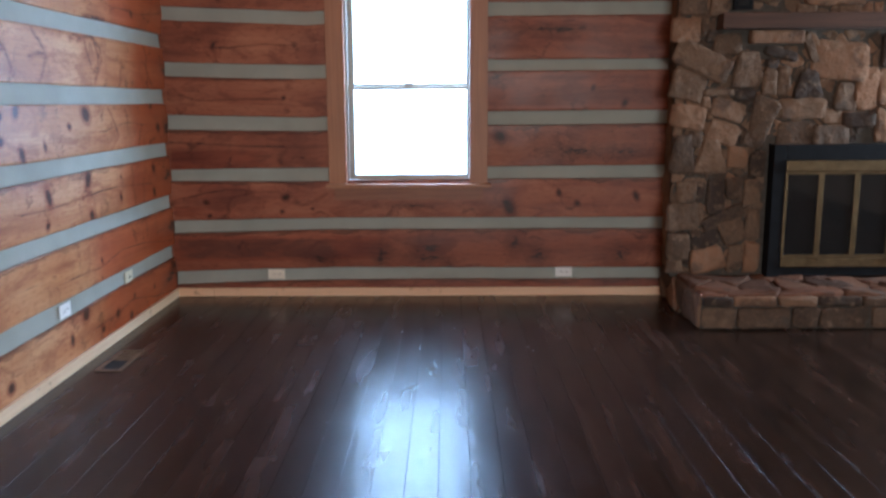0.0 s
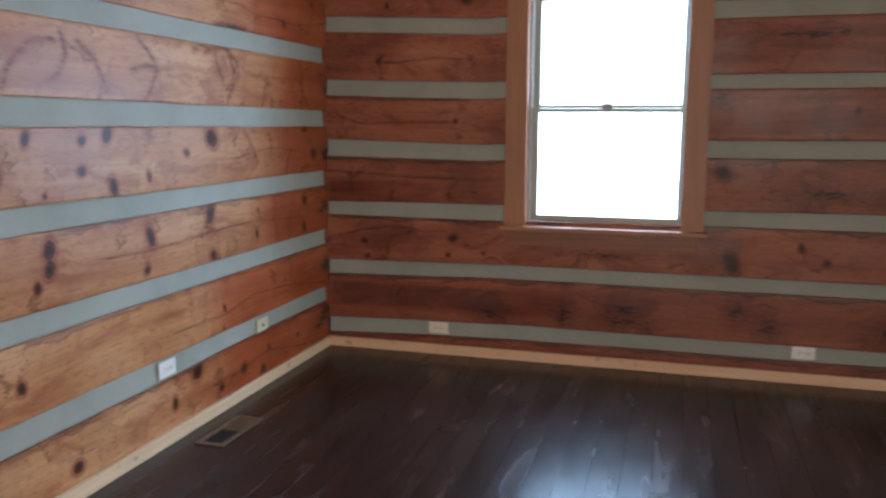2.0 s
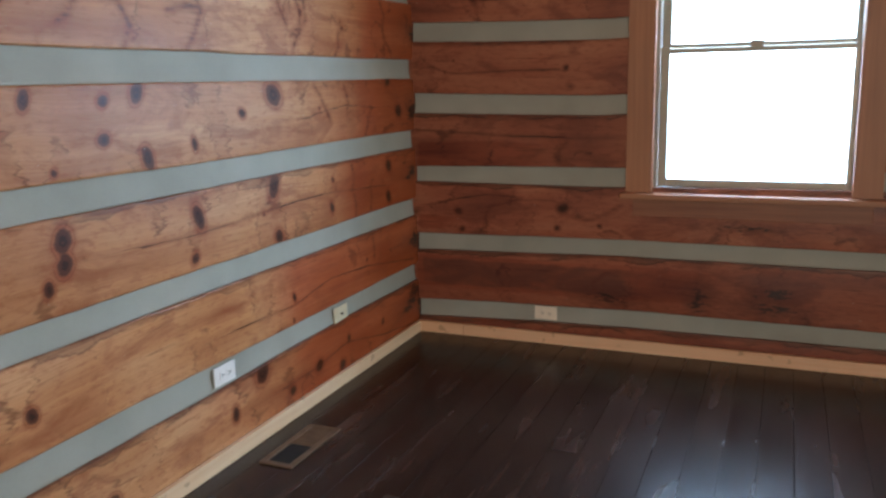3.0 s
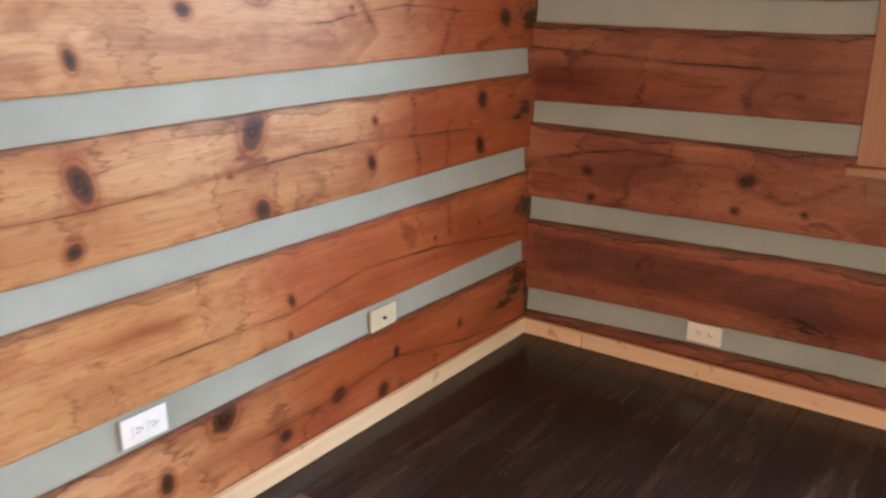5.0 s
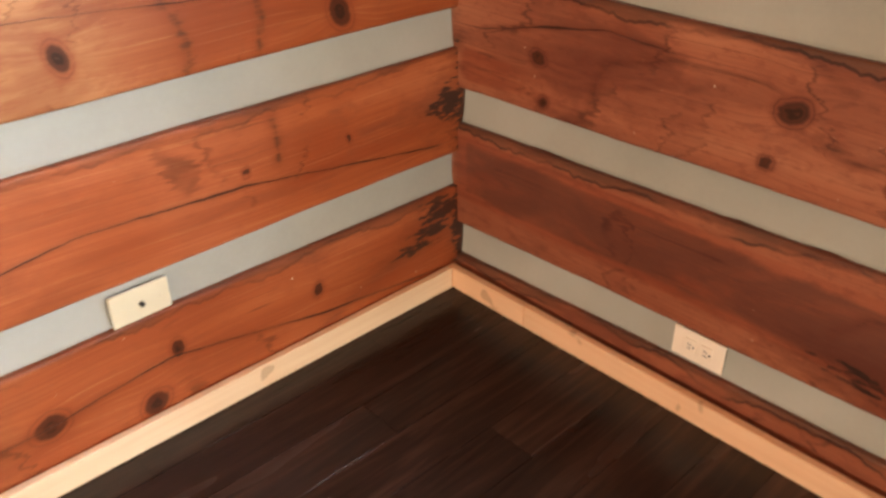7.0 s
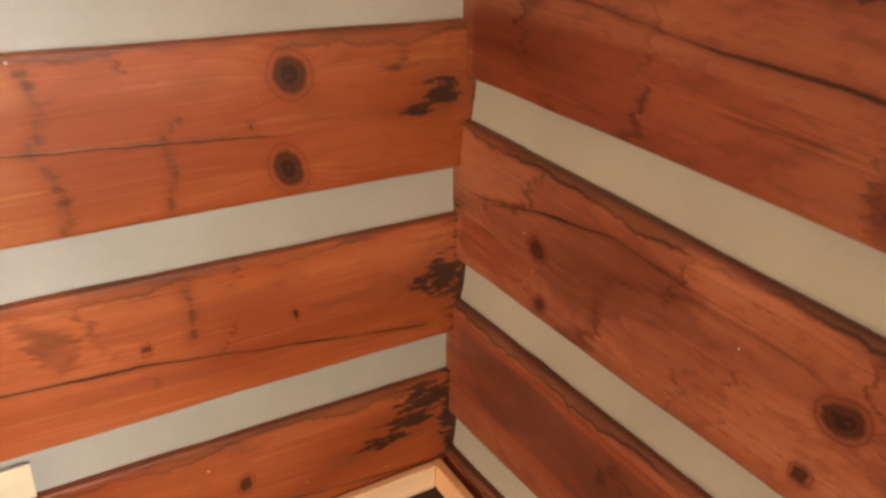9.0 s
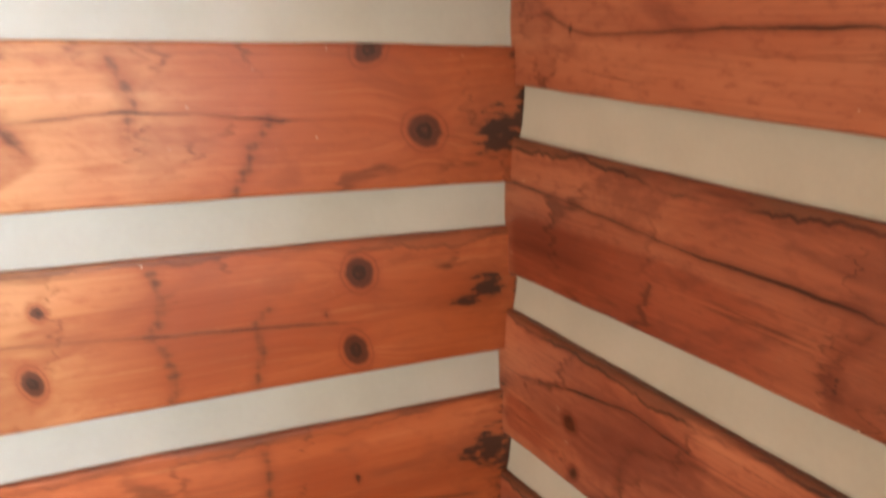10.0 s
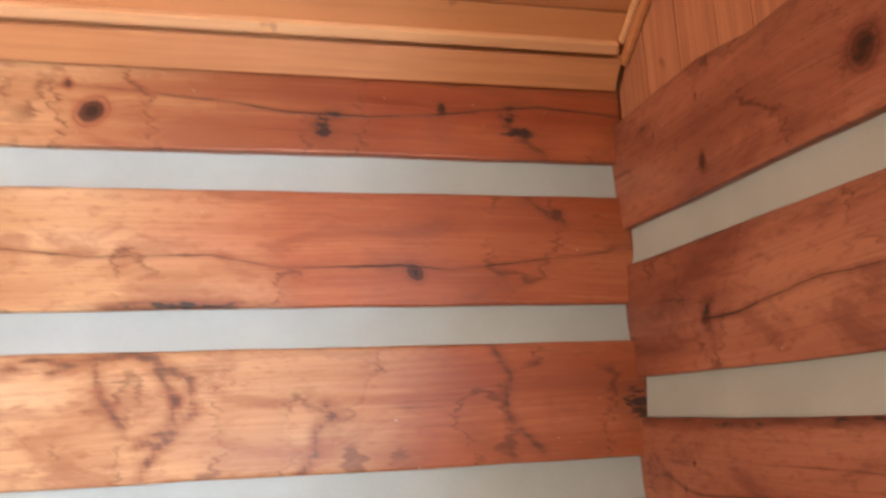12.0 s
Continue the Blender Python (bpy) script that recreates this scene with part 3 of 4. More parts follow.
H3 = ((-2.1, 1.188), (-1.5, 1.176), (-1.1, 1.172), (0.0, 1.207), (1.4, 1.214)), ((-2.1, 1.290), (-1.5, 1.276), (-1.1, 1.266), (0.0, 1.300), (1.4, 1.306))
H2 = ((-2.1, 1.554), (-1.5, 1.533), (-1.1, 1.526), (0.0, 1.573), (1.4, 1.580)), ((-2.1, 1.648), (-1.5, 1.629), (-1.1, 1.622), (0.0, 1.651), (1.4, 1.653))
H1 = ((-2.1, 1.927), (-1.5, 1.905), (-1.1, 1.888), (0.0, 1.940), (1.4, 1.945)), ((-2.1, 2.020), (-1.5, 1.995), (-1.1, 1.975), (0.0, 2.030), (1.4, 2.033))
log(wall_north, WX - 0.026, 1.399, 0.004, H6[0],
    (),
    (),
    (),
    (), red=0.4, seed=20)
log(wall_north, WX - 0.026, 1.399, H6[1], H5[0],
    (),
    (),
    ((-0.6, 0.303, 0.064, 0.079), (-0.26, 0.345, 0.12, 0.054), (0.34, 0.363, 0.059, 0.096), (1.09, 0.289, 0.108, 0.082), (0.51, 0.282, 0.079, 0.077), (-0.27, 0.272, 0.172, 0.049), (-1.05, 0.263, 0.144, 0.043), (-0.62, 0.268, 0.05, 0.071)),
    (((-1.12, 0.331), (-1.064, 0.389), (-1.0, 0.403)),), red=0.4, seed=21, band=((-2.1, -0.5), (0.255, 0.430)))
log(wall_north, WX - 0.026, 1.399, H5[1], H4[0],
    ((-1.843, 0.674, 0.0157), (-1.824, 0.579, 0.0123), (-1.285, 0.706, 0.0191), (-1.308, 0.608, 0.0113), (-1.093, 0.625, 0.0095), (-1.317, 0.605, 0.007), (0.647, 0.736, 0.0197), (1.19, 0.709, 0.0268), (0.778, 0.659, 0.0165), (0.304, 0.625, 0.0393), (-1.273, 0.711, 0.0202), (0.298, 0.642, 0.0403)),
    ((-2.006, 0.703), (-1.839, 0.742), (-1.671, 0.767), (-1.527, 0.759)),
    ((0.28, 0.655, 0.059, 0.072), (-0.39, 0.648, 0.245, 0.02), (-2.09, 0.658, 0.018, 0.016), (0.3, 0.607, 0.06, 0.054)),
    (((-1.999, 0.809), (-1.786, 0.824), (-1.577, 0.826), (-1.415, 0.827), (-1.284, 0.825), (-1.201, 0.815)), ((-1.699, 0.593), (-1.688, 0.663), (-1.666, 0.704), (-1.502, 0.749)), ((-1.257, 0.81), (-1.231, 0.781), (-1.19, 0.771)), ((-1.23, 0.686), (-1.165, 0.655), (-1.091, 0.673), (-0.985, 0.735))), seed=22, band=((-2.1, -1.6), (0.56, 0.66)))
log(wall_north, WX - 0.026, -0.90, H4[1], H3[0],
    (),
    ((-2.077, 1.099), (-1.83, 1.087), (-1.57, 1.069), (-1.383, 1.066), (-1.267, 1.063)),
    ((-1.3, 0.96, 0.012, 0.023), (-1.42, 1.159, 0.079, 0.005), (-1.29, 1.07, 0.016, 0.007)),
    (((-1.261, 1.041), (-1.294, 1.011), (-1.318, 0.961), (-1.297, 0.935), (-1.23, 0.924)), ((-1.938, 1.165), (-1.706, 1.169), (-1.591, 1.17), (-1.474, 1.163), (-1.403, 1.147), (-1.294, 1.165))), seed=23, band=((-2.1, -1.15), (0.90, 1.05)))
log(wall_north, 0.08, 1.399, H4[1], H3[0],
    ((0.228, 1.131, 0.0341),),
    (),
    ((0.24, 1.131, 0.039, 0.064), (0.77, 1.025, 0.222, 0.046), (1.1, 1.022, 0.156, 0.039)),
    (), red=0.2, seed=33)
log(wall_north, WX - 0.026, -0.90, H3[1], H2[0],
    ((-1.856, 1.448, 0.0053), (-1.906, 1.395, 0.0065), (-1.269, 1.399, 0.0116)),
    ((-1.982, 1.422), (-1.906, 1.395), (-1.846, 1.384), (-1.524, 1.393), (-1.302, 1.392)),
    ((-1.71, 1.528, 0.175, 0.006), (-1.36, 1.525, 0.149, 0.004), (-1.23, 1.481, 0.018, 0.023), (-1.25, 1.309, 0.019, 0.015)),
    (((-2.065, 1.545), (-1.713, 1.538), (-1.483, 1.531), (-1.204, 1.523)),), seed=24)
log(wall_north, 0.08, 1.399, H3[1], H2[0],
    ((0.869, 1.456, 0.0164), (1.09, 1.355, 0.0232)),
    (),
    ((0.2, 1.54, 0.082, 0.036),),
    (), red=0.5, seed=34)
log(wall_north, WX - 0.026, -0.90, H2[1], H1[0],
    ((-1.75, 1.743, 0.0105),),
    ((-1.745, 1.742), (-1.641, 1.738), (-1.46, 1.755), (-1.383, 1.762), (-1.242, 1.754)),
    ((-1.74, 1.765, 0.022, 0.028),),
    (((-1.705, 1.791), (-1.742, 1.754), (-1.726, 1.686)),), seed=25)
log(wall_north, 0.08, 1.399, H2[1], H1[0],
    (),
    (),
    ((0.64, 1.851, 0.372, 0.032),),
    (), red=0.4, seed=35)
H0 = ((-2.1, 2.300), (-1.67, 2.292), (-1.49, 2.258), (-1.2, 2.250), (1.4, 2.255))
log(wall_north, WX - 0.026, -0.90, H1[1], H0,
    ((-1.689, 2.067, 0.0153), (-1.208, 2.088, 0.0260), (-1.691, 2.214, 0.0073), (-1.884, 2.197, 0.0065), (-1.79, 2.13, 0.006)),
    (),
    ((-1.205, 2.09, 0.05, 0.03), (-1.93, 2.23, 0.03, 0.012)),
    (), red=0.35, seed=26)
log(wall_north, 0.08, 1.399, H1[1], H0,
    (),
    (),
    (),
    (), seed=36)

# ---- chinking: set back most under the upper log ----
def chinking(wall, a, b, low, high, seed):
    west = wall is wall_west
    us = np.linspace(a, b, int((b - a) / 0.03) + 2)
    level = lambda z: np.full(len(us), z) if isinstance(z, float) else np.interp(us, *zip(*z))
    low, high = level(low), level(high)
    steps = (-0.12, 0.036), (0.0, 0.017), (0.004, 0.0160), (0.10, 0.0180), (0.30, 0.0205), (0.55, 0.0225), (0.80, 0.0235), (1.0, 0.024), (1.10, 0.024)
    co, faces, n = [], [], len(steps)
    for i, u in enumerate(us):
        ragged = 0.0045 * noise.noise((u * 9.0, seed * 3.7, 1.0)) + 0.003 * noise.noise((u * 30.0, seed * 3.7, 5.0))
        for k, (v, back) in enumerate(steps):
            z = low[i] + v * (high[i] - low[i]) + (ragged - 0.003 if k in (1, 2) else 0.0)
            d = back + 0.0022 * noise.noise((u * 2.2, v * 1.5, seed)) + 0.0010 * noise.noise((u * 11.0, v * 4.0, seed + 0.5))
            co.append((WX - d, u, z) if west else (u, NY + d, z))
    for i in range(len(us) - 1):
        for k in range(n - 1):
            q = (i * n + k, (i + 1) * n + k, (i + 1) * n + k + 1, i * n + k + 1)
            faces.append(q[::-1] if west else q)
    me = bpy.data.meshes.new("chinking")
    me.from_pydata(co, [], faces)
    me.polygons.foreach_set("use_smooth", [True] * len(faces))
    me.materials.append(M_CHINK)
    ob = new("chinking", me)
    ob.parent = wall


for k, (low, high) in enumerate(((((2.4, 0.276), (4.6, 0.278), (5.7, 0.290), (6.5, 0.284)), 0.381), (((2.4, 0.646), (5.3, 0.646), (6.5, 0.643)), 0.738),
                                 (1.006, 1.099), (1.364, 1.463), (1.737, 1.830), (2.104, 2.200))):
    chinking(wall_west, 2.4, NY + 0.030, low, high, k)
for k, (low, high) in enumerate((H6, H5, H4, H3, H2, H1)):
    if k < 2:
        chinking(wall_north, WX - 0.030, 1.399, low, high, 10 + k)
    else:
        chinking(wall_north, WX - 0.030, -0.90, low, high, 10 + k)
        chinking(wall_north, 0.08, 1.399, low, high, 20 + k)

wall_south = wall_mesh("wall_south", [((cx - 0.16, SY - 0.15, -0.05), (0.05, SY, EAVE)), ((1.95, SY - 0.15, -0.05), (EX + 0.15, SY, EAVE)),
    ((0.05, SY - 0.15, -0.05), (1.95, SY, 0.9)), ((0.05, SY - 0.15, 2.3), (1.95, SY, EAVE))], M_PLAIN, "plain wall with one opening behind the walk")
wall_east = wall_mesh("wall_east", [
    ((EX, SY, -0.05), (EX + 0.15, 5.2, EAVE)), ((EX, 6.1, -0.05), (EX + 0.15, cy, EAVE)),
    ((EX, 5.2, -0.05), (EX + 0.15, 6.1, 0.82)), ((EX, 5.2, 2.18), (EX + 0.15, 6.1, EAVE))], M_PLAIN, "plain side wall with one opening")

# ---- ceiling: boards along y up both slopes to the ridge, in one mesh ----
bm = bmesh.new()
random.seed(5)
run = (RIDGE - WX) / math.cos(SLOPE)
for side in (1, -1):
    made = set(bm.verts)
    d = -0.02
    while d < run:
        box(bm, (d + 0.002, SY, random.uniform(0, 0.002)), (min(d + 0.094, run), NY + 0.03, 0.02))
        d += 0.098
    box(bm, (-0.25, SY - 0.15, 0.021), (run + 0.03, cy + 0.16, 0.12))
    foot = Matrix.Translation((WX if side > 0 else EX, 0, roof(WX))) @ Matrix.Diagonal((side, 1, 1, 1)) @ Matrix.Rotation(-SLOPE, 4, "Y")
    bmesh.ops.transform(bm, matrix=foot, verts=[v for v in bm.verts if v not in made])
bmesh.ops.recalc_face_normals(bm, faces=bm.faces)
tagged(part("ceiling", bm, M_CEIL, None, "sloping ceiling of narrow reddish cedar boards"), kind="structure")


def prism(points, y0, y1):
    """A slab between two y's with the outline (x, z), counter-clockwise seen from the south."""
    bm = bmesh.new()
    rows = [[bm.verts.new((x, y, z)) for x, z in points] for y in (y0, y1)]
    n = len(points)
    bm.faces.new(rows[0])
    bm.faces.new(rows[1][::-1])
    for k in range(n):
        bm.faces.new((rows[0][k], rows[1][k], rows[1][(k + 1) % n], rows[0][(k + 1) % n]))
    bmesh.ops.recalc_face_normals(bm, faces=bm.faces)
    return bm


gable = [(WX - 0.1, EAVE + 0.001), (EX + 0.1, EAVE + 0.001), (RIDGE, roof(RIDGE) + 0.05)]
tagged(part("gable_south", prism(gable, SY - 0.15, SY - 0.001), M_PLAIN, None, "plain gable wall behind the walk"), kind="structure")
tagged(part("gable_north", prism(gable, cy + 0.002, cy + 0.15), M_CHINK, None, "gable wall behind upright boards"), kind="structure")

# ---- ground outside ----
tagged(slab("ground", (-400, -400, -0.60), (400, 400, -0.50), M_GROUND, None, "pale open ground outside the house"), kind="structure")

# ---- trim ----
bm = box(bmesh.new(), (0, SY, 0), (0.016, NY + 0.010, 0.082), 0.002)
bm.transform(Matrix.Translation((WX + 0.002, 0, 2.400)) @ Matrix.Rotation(radians(40), 4, "Y"))
tagged(part("ceiling_trim", bm, M_CORNICE, None, "reddish cedar cornice board leaning over the west wall"), kind="structure")
bm = box(bmesh.new(), (0.068, SY, -0.024), (0.098, NY - 0.004, -0.001), 0.004)
bm.transform(Matrix.Translation((WX, 0, roof(WX))) @ Matrix.Rotation(-SLOPE, 4, "Y"))
tagged(part("ceiling_trim", bm, M_CEIL_T, None, "light cedar strip under the ceiling boards"), kind="structure")
bm = box(bmesh.new(), (0.099, NY - 0.004, -0.020), (run, NY + 0.010, -0.001), 0.004)
bm.transform(Matrix.Translation((WX, 0, roof(WX))) @ Matrix.Rotation(-SLOPE, 4, "Y"))
tagged(part("ceiling_trim", bm, M_CEIL_T, None, "light cedar strip rising along the north wall"), kind="structure")
bm = box(bmesh.new(), (0.05, NY + 0.011, -0.045), (run, NY + 0.024, -0.001), 0.002)
bm.transform(Matrix.Translation((WX, 0, roof(WX))) @ Matrix.Rotation(-SLOPE, 4, "Y"))
tagged(part("ceiling_trim", bm, M_CORNICE, None, "reddish cedar board rising along the north wall"), kind="structure")
tagged(slab("baseboard", (WX + 0.006, SY, 0.001), (WX + 0.024, NY - 0.040, 0.062), M_BASE_Y, None, "new pale pine baseboard along the west wall", 0.002), kind="structure")
tagged(slab("baseboard", (WX + 0.006, NY - 0.038, 0.001), (BJ - 0.001, NY - 0.018, 0.062), M_BASE_X, None, "short new pale pine baseboard piece in the corner", 0.002), kind="structure")
tagged(slab("baseboard", (BJ + 0.001, NY - 0.038, 0.001), (1.388, NY - 0.018, 0.062), M_BASE_X, None, "new pale pine baseboard along the north wall", 0.002), kind="structure")

# ---- window ----
win = empty("window_1", "pine-cased sash window with a bright view", "window", ((wx0 + wx1) / 2, NY, wz0))
win["kind"] = "structure"
o = win.location


def wpart(name, pieces, mat, label="", bevel=0.002):
    bm = bmesh.new()
    for lo, hi in pieces:
        box(bm, Vector(lo) - o, Vector(hi) - o, bevel)
    return part(name, bm, mat, win, label)


gx0, gx1 = -0.785, -0.005
wpart("casing", [((-0.965, NY - 0.030, 0.806), (-0.842, NY + 0.03, 2.10))], M_TRIM_Z, "amber pine casing")
wpart("casing", [((0.020, NY - 0.030, 0.806), (0.142, NY + 0.03, 2.10))], M_TRIM_Z, "amber pine casing")
wpart("casing", [((-0.965, NY - 0.032, 2.102), (0.142, NY + 0.03, 2.215))], M_TRIM_X, "amber pine casing")
wpart("window_sill", [((-0.985, NY - 0.075, 0.778), (0.165, NY + 0.09, 0.804))], M_TRIM_X, "amber pine sill", 0.005)
wpart("apron", [((-0.93, NY - 0.020, 0.69), (0.11, NY + 0.02, 0.777))], M_APRON, "reddish pine apron")
wpart("jamb", [((-0.868, NY + 0.031, 0.805), (-0.828, NY + 0.19, 2.145))], M_VINYL)
wpart("jamb", [((0.018, NY + 0.031, 0.805), (0.058, NY + 0.19, 2.145))], M_VINYL)
wpart("jamb", [((-0.827, NY + 0.031, 2.100), (0.017, NY + 0.19, 2.145))], M_VINYL)


def sash(name, z0, z1, y, lower):
    fr = wpart(name, [((gx0 - 0.040, y, z0 - 0.035), (gx0, y + 0.035, z1 + 0.03)), ((gx1, y, z0 - 0.035), (gx1 + 0.022, y + 0.035, z1 + 0.03)),
                      ((gx0 + 0.001, y, z0 - (0.035 if lower else 0.02)), (gx1 - 0.001, y + 0.035, z0)), ((gx0 + 0.001, y, z1), (gx1 - 0.001, y + 0.035, z1 + 0.022))], M_VINYL, "almond sash")
    bm = box(bmesh.new(), Vector((gx0, y + 0.012, z0)) - o, Vector((gx1, y + 0.018, z1)) - o)
    pane = part("pane", bm, M_GLASS, fr)
    pane.visible_shadow = False
    return fr


s1 = sash("sash", 0.865, 1.450, NY + 0.040, True)
sash("sash", 1.496, 2.070, NY + 0.078, False)
bm = box(bmesh.new(), Vector((-0.43, NY + 0.030, 1.471)) - o, Vector((-0.375, NY + 0.060, 1.502)) - o, 0.004)
part("sash_lock", bm, M_VINYL, s1)


# ---- sockets ----
def cover(name, label, at, turn, mat, kind, group):
    """A wall plate lying on its side, 0.121 x 0.072 m, facing -y before its turn."""
    ob = empty(name, label, "wall socket" if kind == "duplex" else "cable outlet", (0, 0, 0), group)
    w, h = 0.121, 0.072
    bm = box(bmesh.new(), (-w / 2, -0.006, -h / 2), (w / 2, 0.0, h / 2), 0.003)
    part("cover_plate", bm, mat, ob)
    if kind == "duplex":
        for sx in (-0.0195, 0.0195):
            bm = box(bmesh.new(), (sx - 0.014, -0.0085, -0.0165), (sx + 0.014, -0.005, 0.0165), 0.003)
            rec = part("receptacle", bm, mat, ob)
            bm = bmesh.new()
            box(bm, (sx - 0.006, -0.0090, 0.004), (sx + 0.004, -0.0084, 0.0063))
            box(bm, (sx - 0.005, -0.0090, -0.0065), (sx + 0.004, -0.0084, -0.0042))
            rod(bm, (sx + 0.0095, -0.0090, 0), (sx + 0.0095, -0.0084, 0), 0.0024, 12)
            part("slots", bm, M_HOLE, rec)
        part("screw", rod(bmesh.new(), (0, -0.0075, 0), (0, -0.0055, 0), 0.003, 12), mat, ob)
    else:
        part("jack", rod(bmesh.new(), (0, -0.014, 0), (0, -0.0055, 0), 0.0048, 12), M_HOLE, ob)
        for sx in (-0.042, 0.042):
            part("screw", rod(bmesh.new(), (sx, -0.0072, 0), (sx, -0.0055, 0), 0.003, 12), mat, ob)
    ob.matrix_world = pose(*at, 0, 0, turn)
    return ob


cover("wall_socket", "white duplex socket lying sideways in the west chinking", (WX - 0.012, 4.794, 0.328), 90, M_PLATE_W, "duplex", "wall sockets")
cover("cable_outlet", "ivory cable outlet plate in the west chinking", (WX - 0.012, 5.648, 0.322), 90, M_PLATE_I, "cable", "")
cover("wall_socket", "cream duplex socket lying sideways near the corner", (-1.368, NY + 0.012, 0.154), 0, M_PLATE_C, "duplex", "wall sockets")
cover("wall_socket", "white duplex socket lying sideways beside the fireplace", (0.692, NY + 0.012, 0.164), 0, M_PLATE_W, "duplex", "wall sockets")

# ---- floor vent ----
vent = empty("floor_vent", "bronze wooden floor register, one half open and dark", "floor vent", (-1.90, 4.97, 0.0))


def vpart(name, pieces, mat, label="", bevel=0.001):
    bm = bmesh.new()
    for lo, hi in pieces:
        box(bm, lo, hi, bevel)
    return part(name, bm, mat, vent, label)


vpart("frame", [((-0.07, -0.18, 0.0005), (-0.048, 0.18, 0.007)), ((0.048, -0.18, 0.0005), (0.07, 0.18, 0.007)),
                ((-0.0475, -0.18, 0.0005), (0.0475, -0.158, 0.007)), ((-0.0475, 0.158, 0.0005), (0.0475, 0.18, 0.007))], M_VENT)
vpart("shaft", [((-0.0475, -0.1575, 0.0003), (0.0475, 0.1575, 0.0012))], M_BOX)
vpart("damper", [((-0.0470, 0.002, 0.0013), (0.0470, 0.157, 0.0030))], M_VENT, "closed brown damper plate")
for i in range(7):
    vpart("slat", [((-0.0470, 0.012 + i * 0.021, 0.0031), (0.0470, 0.018 + i * 0.021, 0.0060))], M_VENT)
vent.location.z = 0.0005

# ---- fireplace ----
BX, SX, FY, HZ, HY = 1.335, 1.395, 6.14, 0.222, 5.535   # face edge, side, face, hearth top and front
FR = 4.14
ox0, ox1, oz1 = 1.97, 3.53, 1.075
fire = wall_mesh("fireplace", [
    ((SX, FY + 0.02, -0.02), (ox0, cy - 0.001, CHIMNEY)), ((BX + 0.02, FY + 0.02, HZ - 0.02), (SX - 0.001, FY + 0.12, CHIMNEY)), ((ox1, FY + 0.02, -0.02), (FR, cy - 0.001, CHIMNEY)),
    ((ox0, FY + 0.02, oz1), (ox1, cy - 0.001, CHIMNEY)),
    ((SX, HY + 0.03, 0.002), (FR, FY + 0.019, HZ - 0.025)), ((ox0, FY + 0.02, -0.02), (ox1, cy - 0.001, 0.20))], M_MORTAR, "fieldstone fireplace with raised hearth and brass doors")
fire["category"] = "fireplace"


def clip(poly, px, py, nx, ny):
    """The part of a convex polygon on the far side of a line from its normal."""
    res = []
    for i, a in enumerate(poly):
        b = poly[(i + 1) % len(poly)]
        da, db = (a[0] - px) * nx + (a[1] - py) * ny, (b[0] - px) * nx + (b[1] - py) * ny
        if da <= 0:
            res.append(a)
        if (da < 0) != (db < 0) and da != db:
            t = da / (da - db)
            res.append((a[0] + (b[0] - a[0]) * t, a[1] + (b[1] - a[1]) * t))
    return res


def cells(w, h, sx, sy, seed, jitter=0.42):
    """Uneven stones that fill a rectangle: polygons nearer to one seed than to the others."""
    rnd = random.Random(seed)
    nx, ny = max(1, round(w / sx)), max(1, round(h / sy))
    seeds, sizes = [], []
    for j in range(ny):
        for i in range(nx):
            if rnd.random() < 0.12 and nx > 3:
                continue
            sizes.append(rnd.uniform(0, 0.5 * sx) ** 2)
            seeds.append(((i + 0.5 + (j % 2 - 0.5) * 0.5 + rnd.uniform(-jitter, jitter)) * w / nx, (j + 0.5 + rnd.uniform(-jitter, jitter)) * h / ny))
    res = []
    for k, (x, y) in enumerate(seeds):
        poly = [(0, 0), (w, 0), (w, h), (0, h)]
        for m, (a, b) in enumerate(seeds):
            if m != k and abs(a - x) < 4 * sx and abs(b - y) < 4 * sy and poly:
                t = min(0.85, max(0.15, 0.5 + (sizes[k] - sizes[m]) / (2 * ((a - x) ** 2 + (b - y) ** 2 + 1e-6))))
                poly = clip(poly, x + (a - x) * t, y + (b - y) * t, a - x, b - y)
        if len(poly) >= 3:
            res.append(poly)
    return res


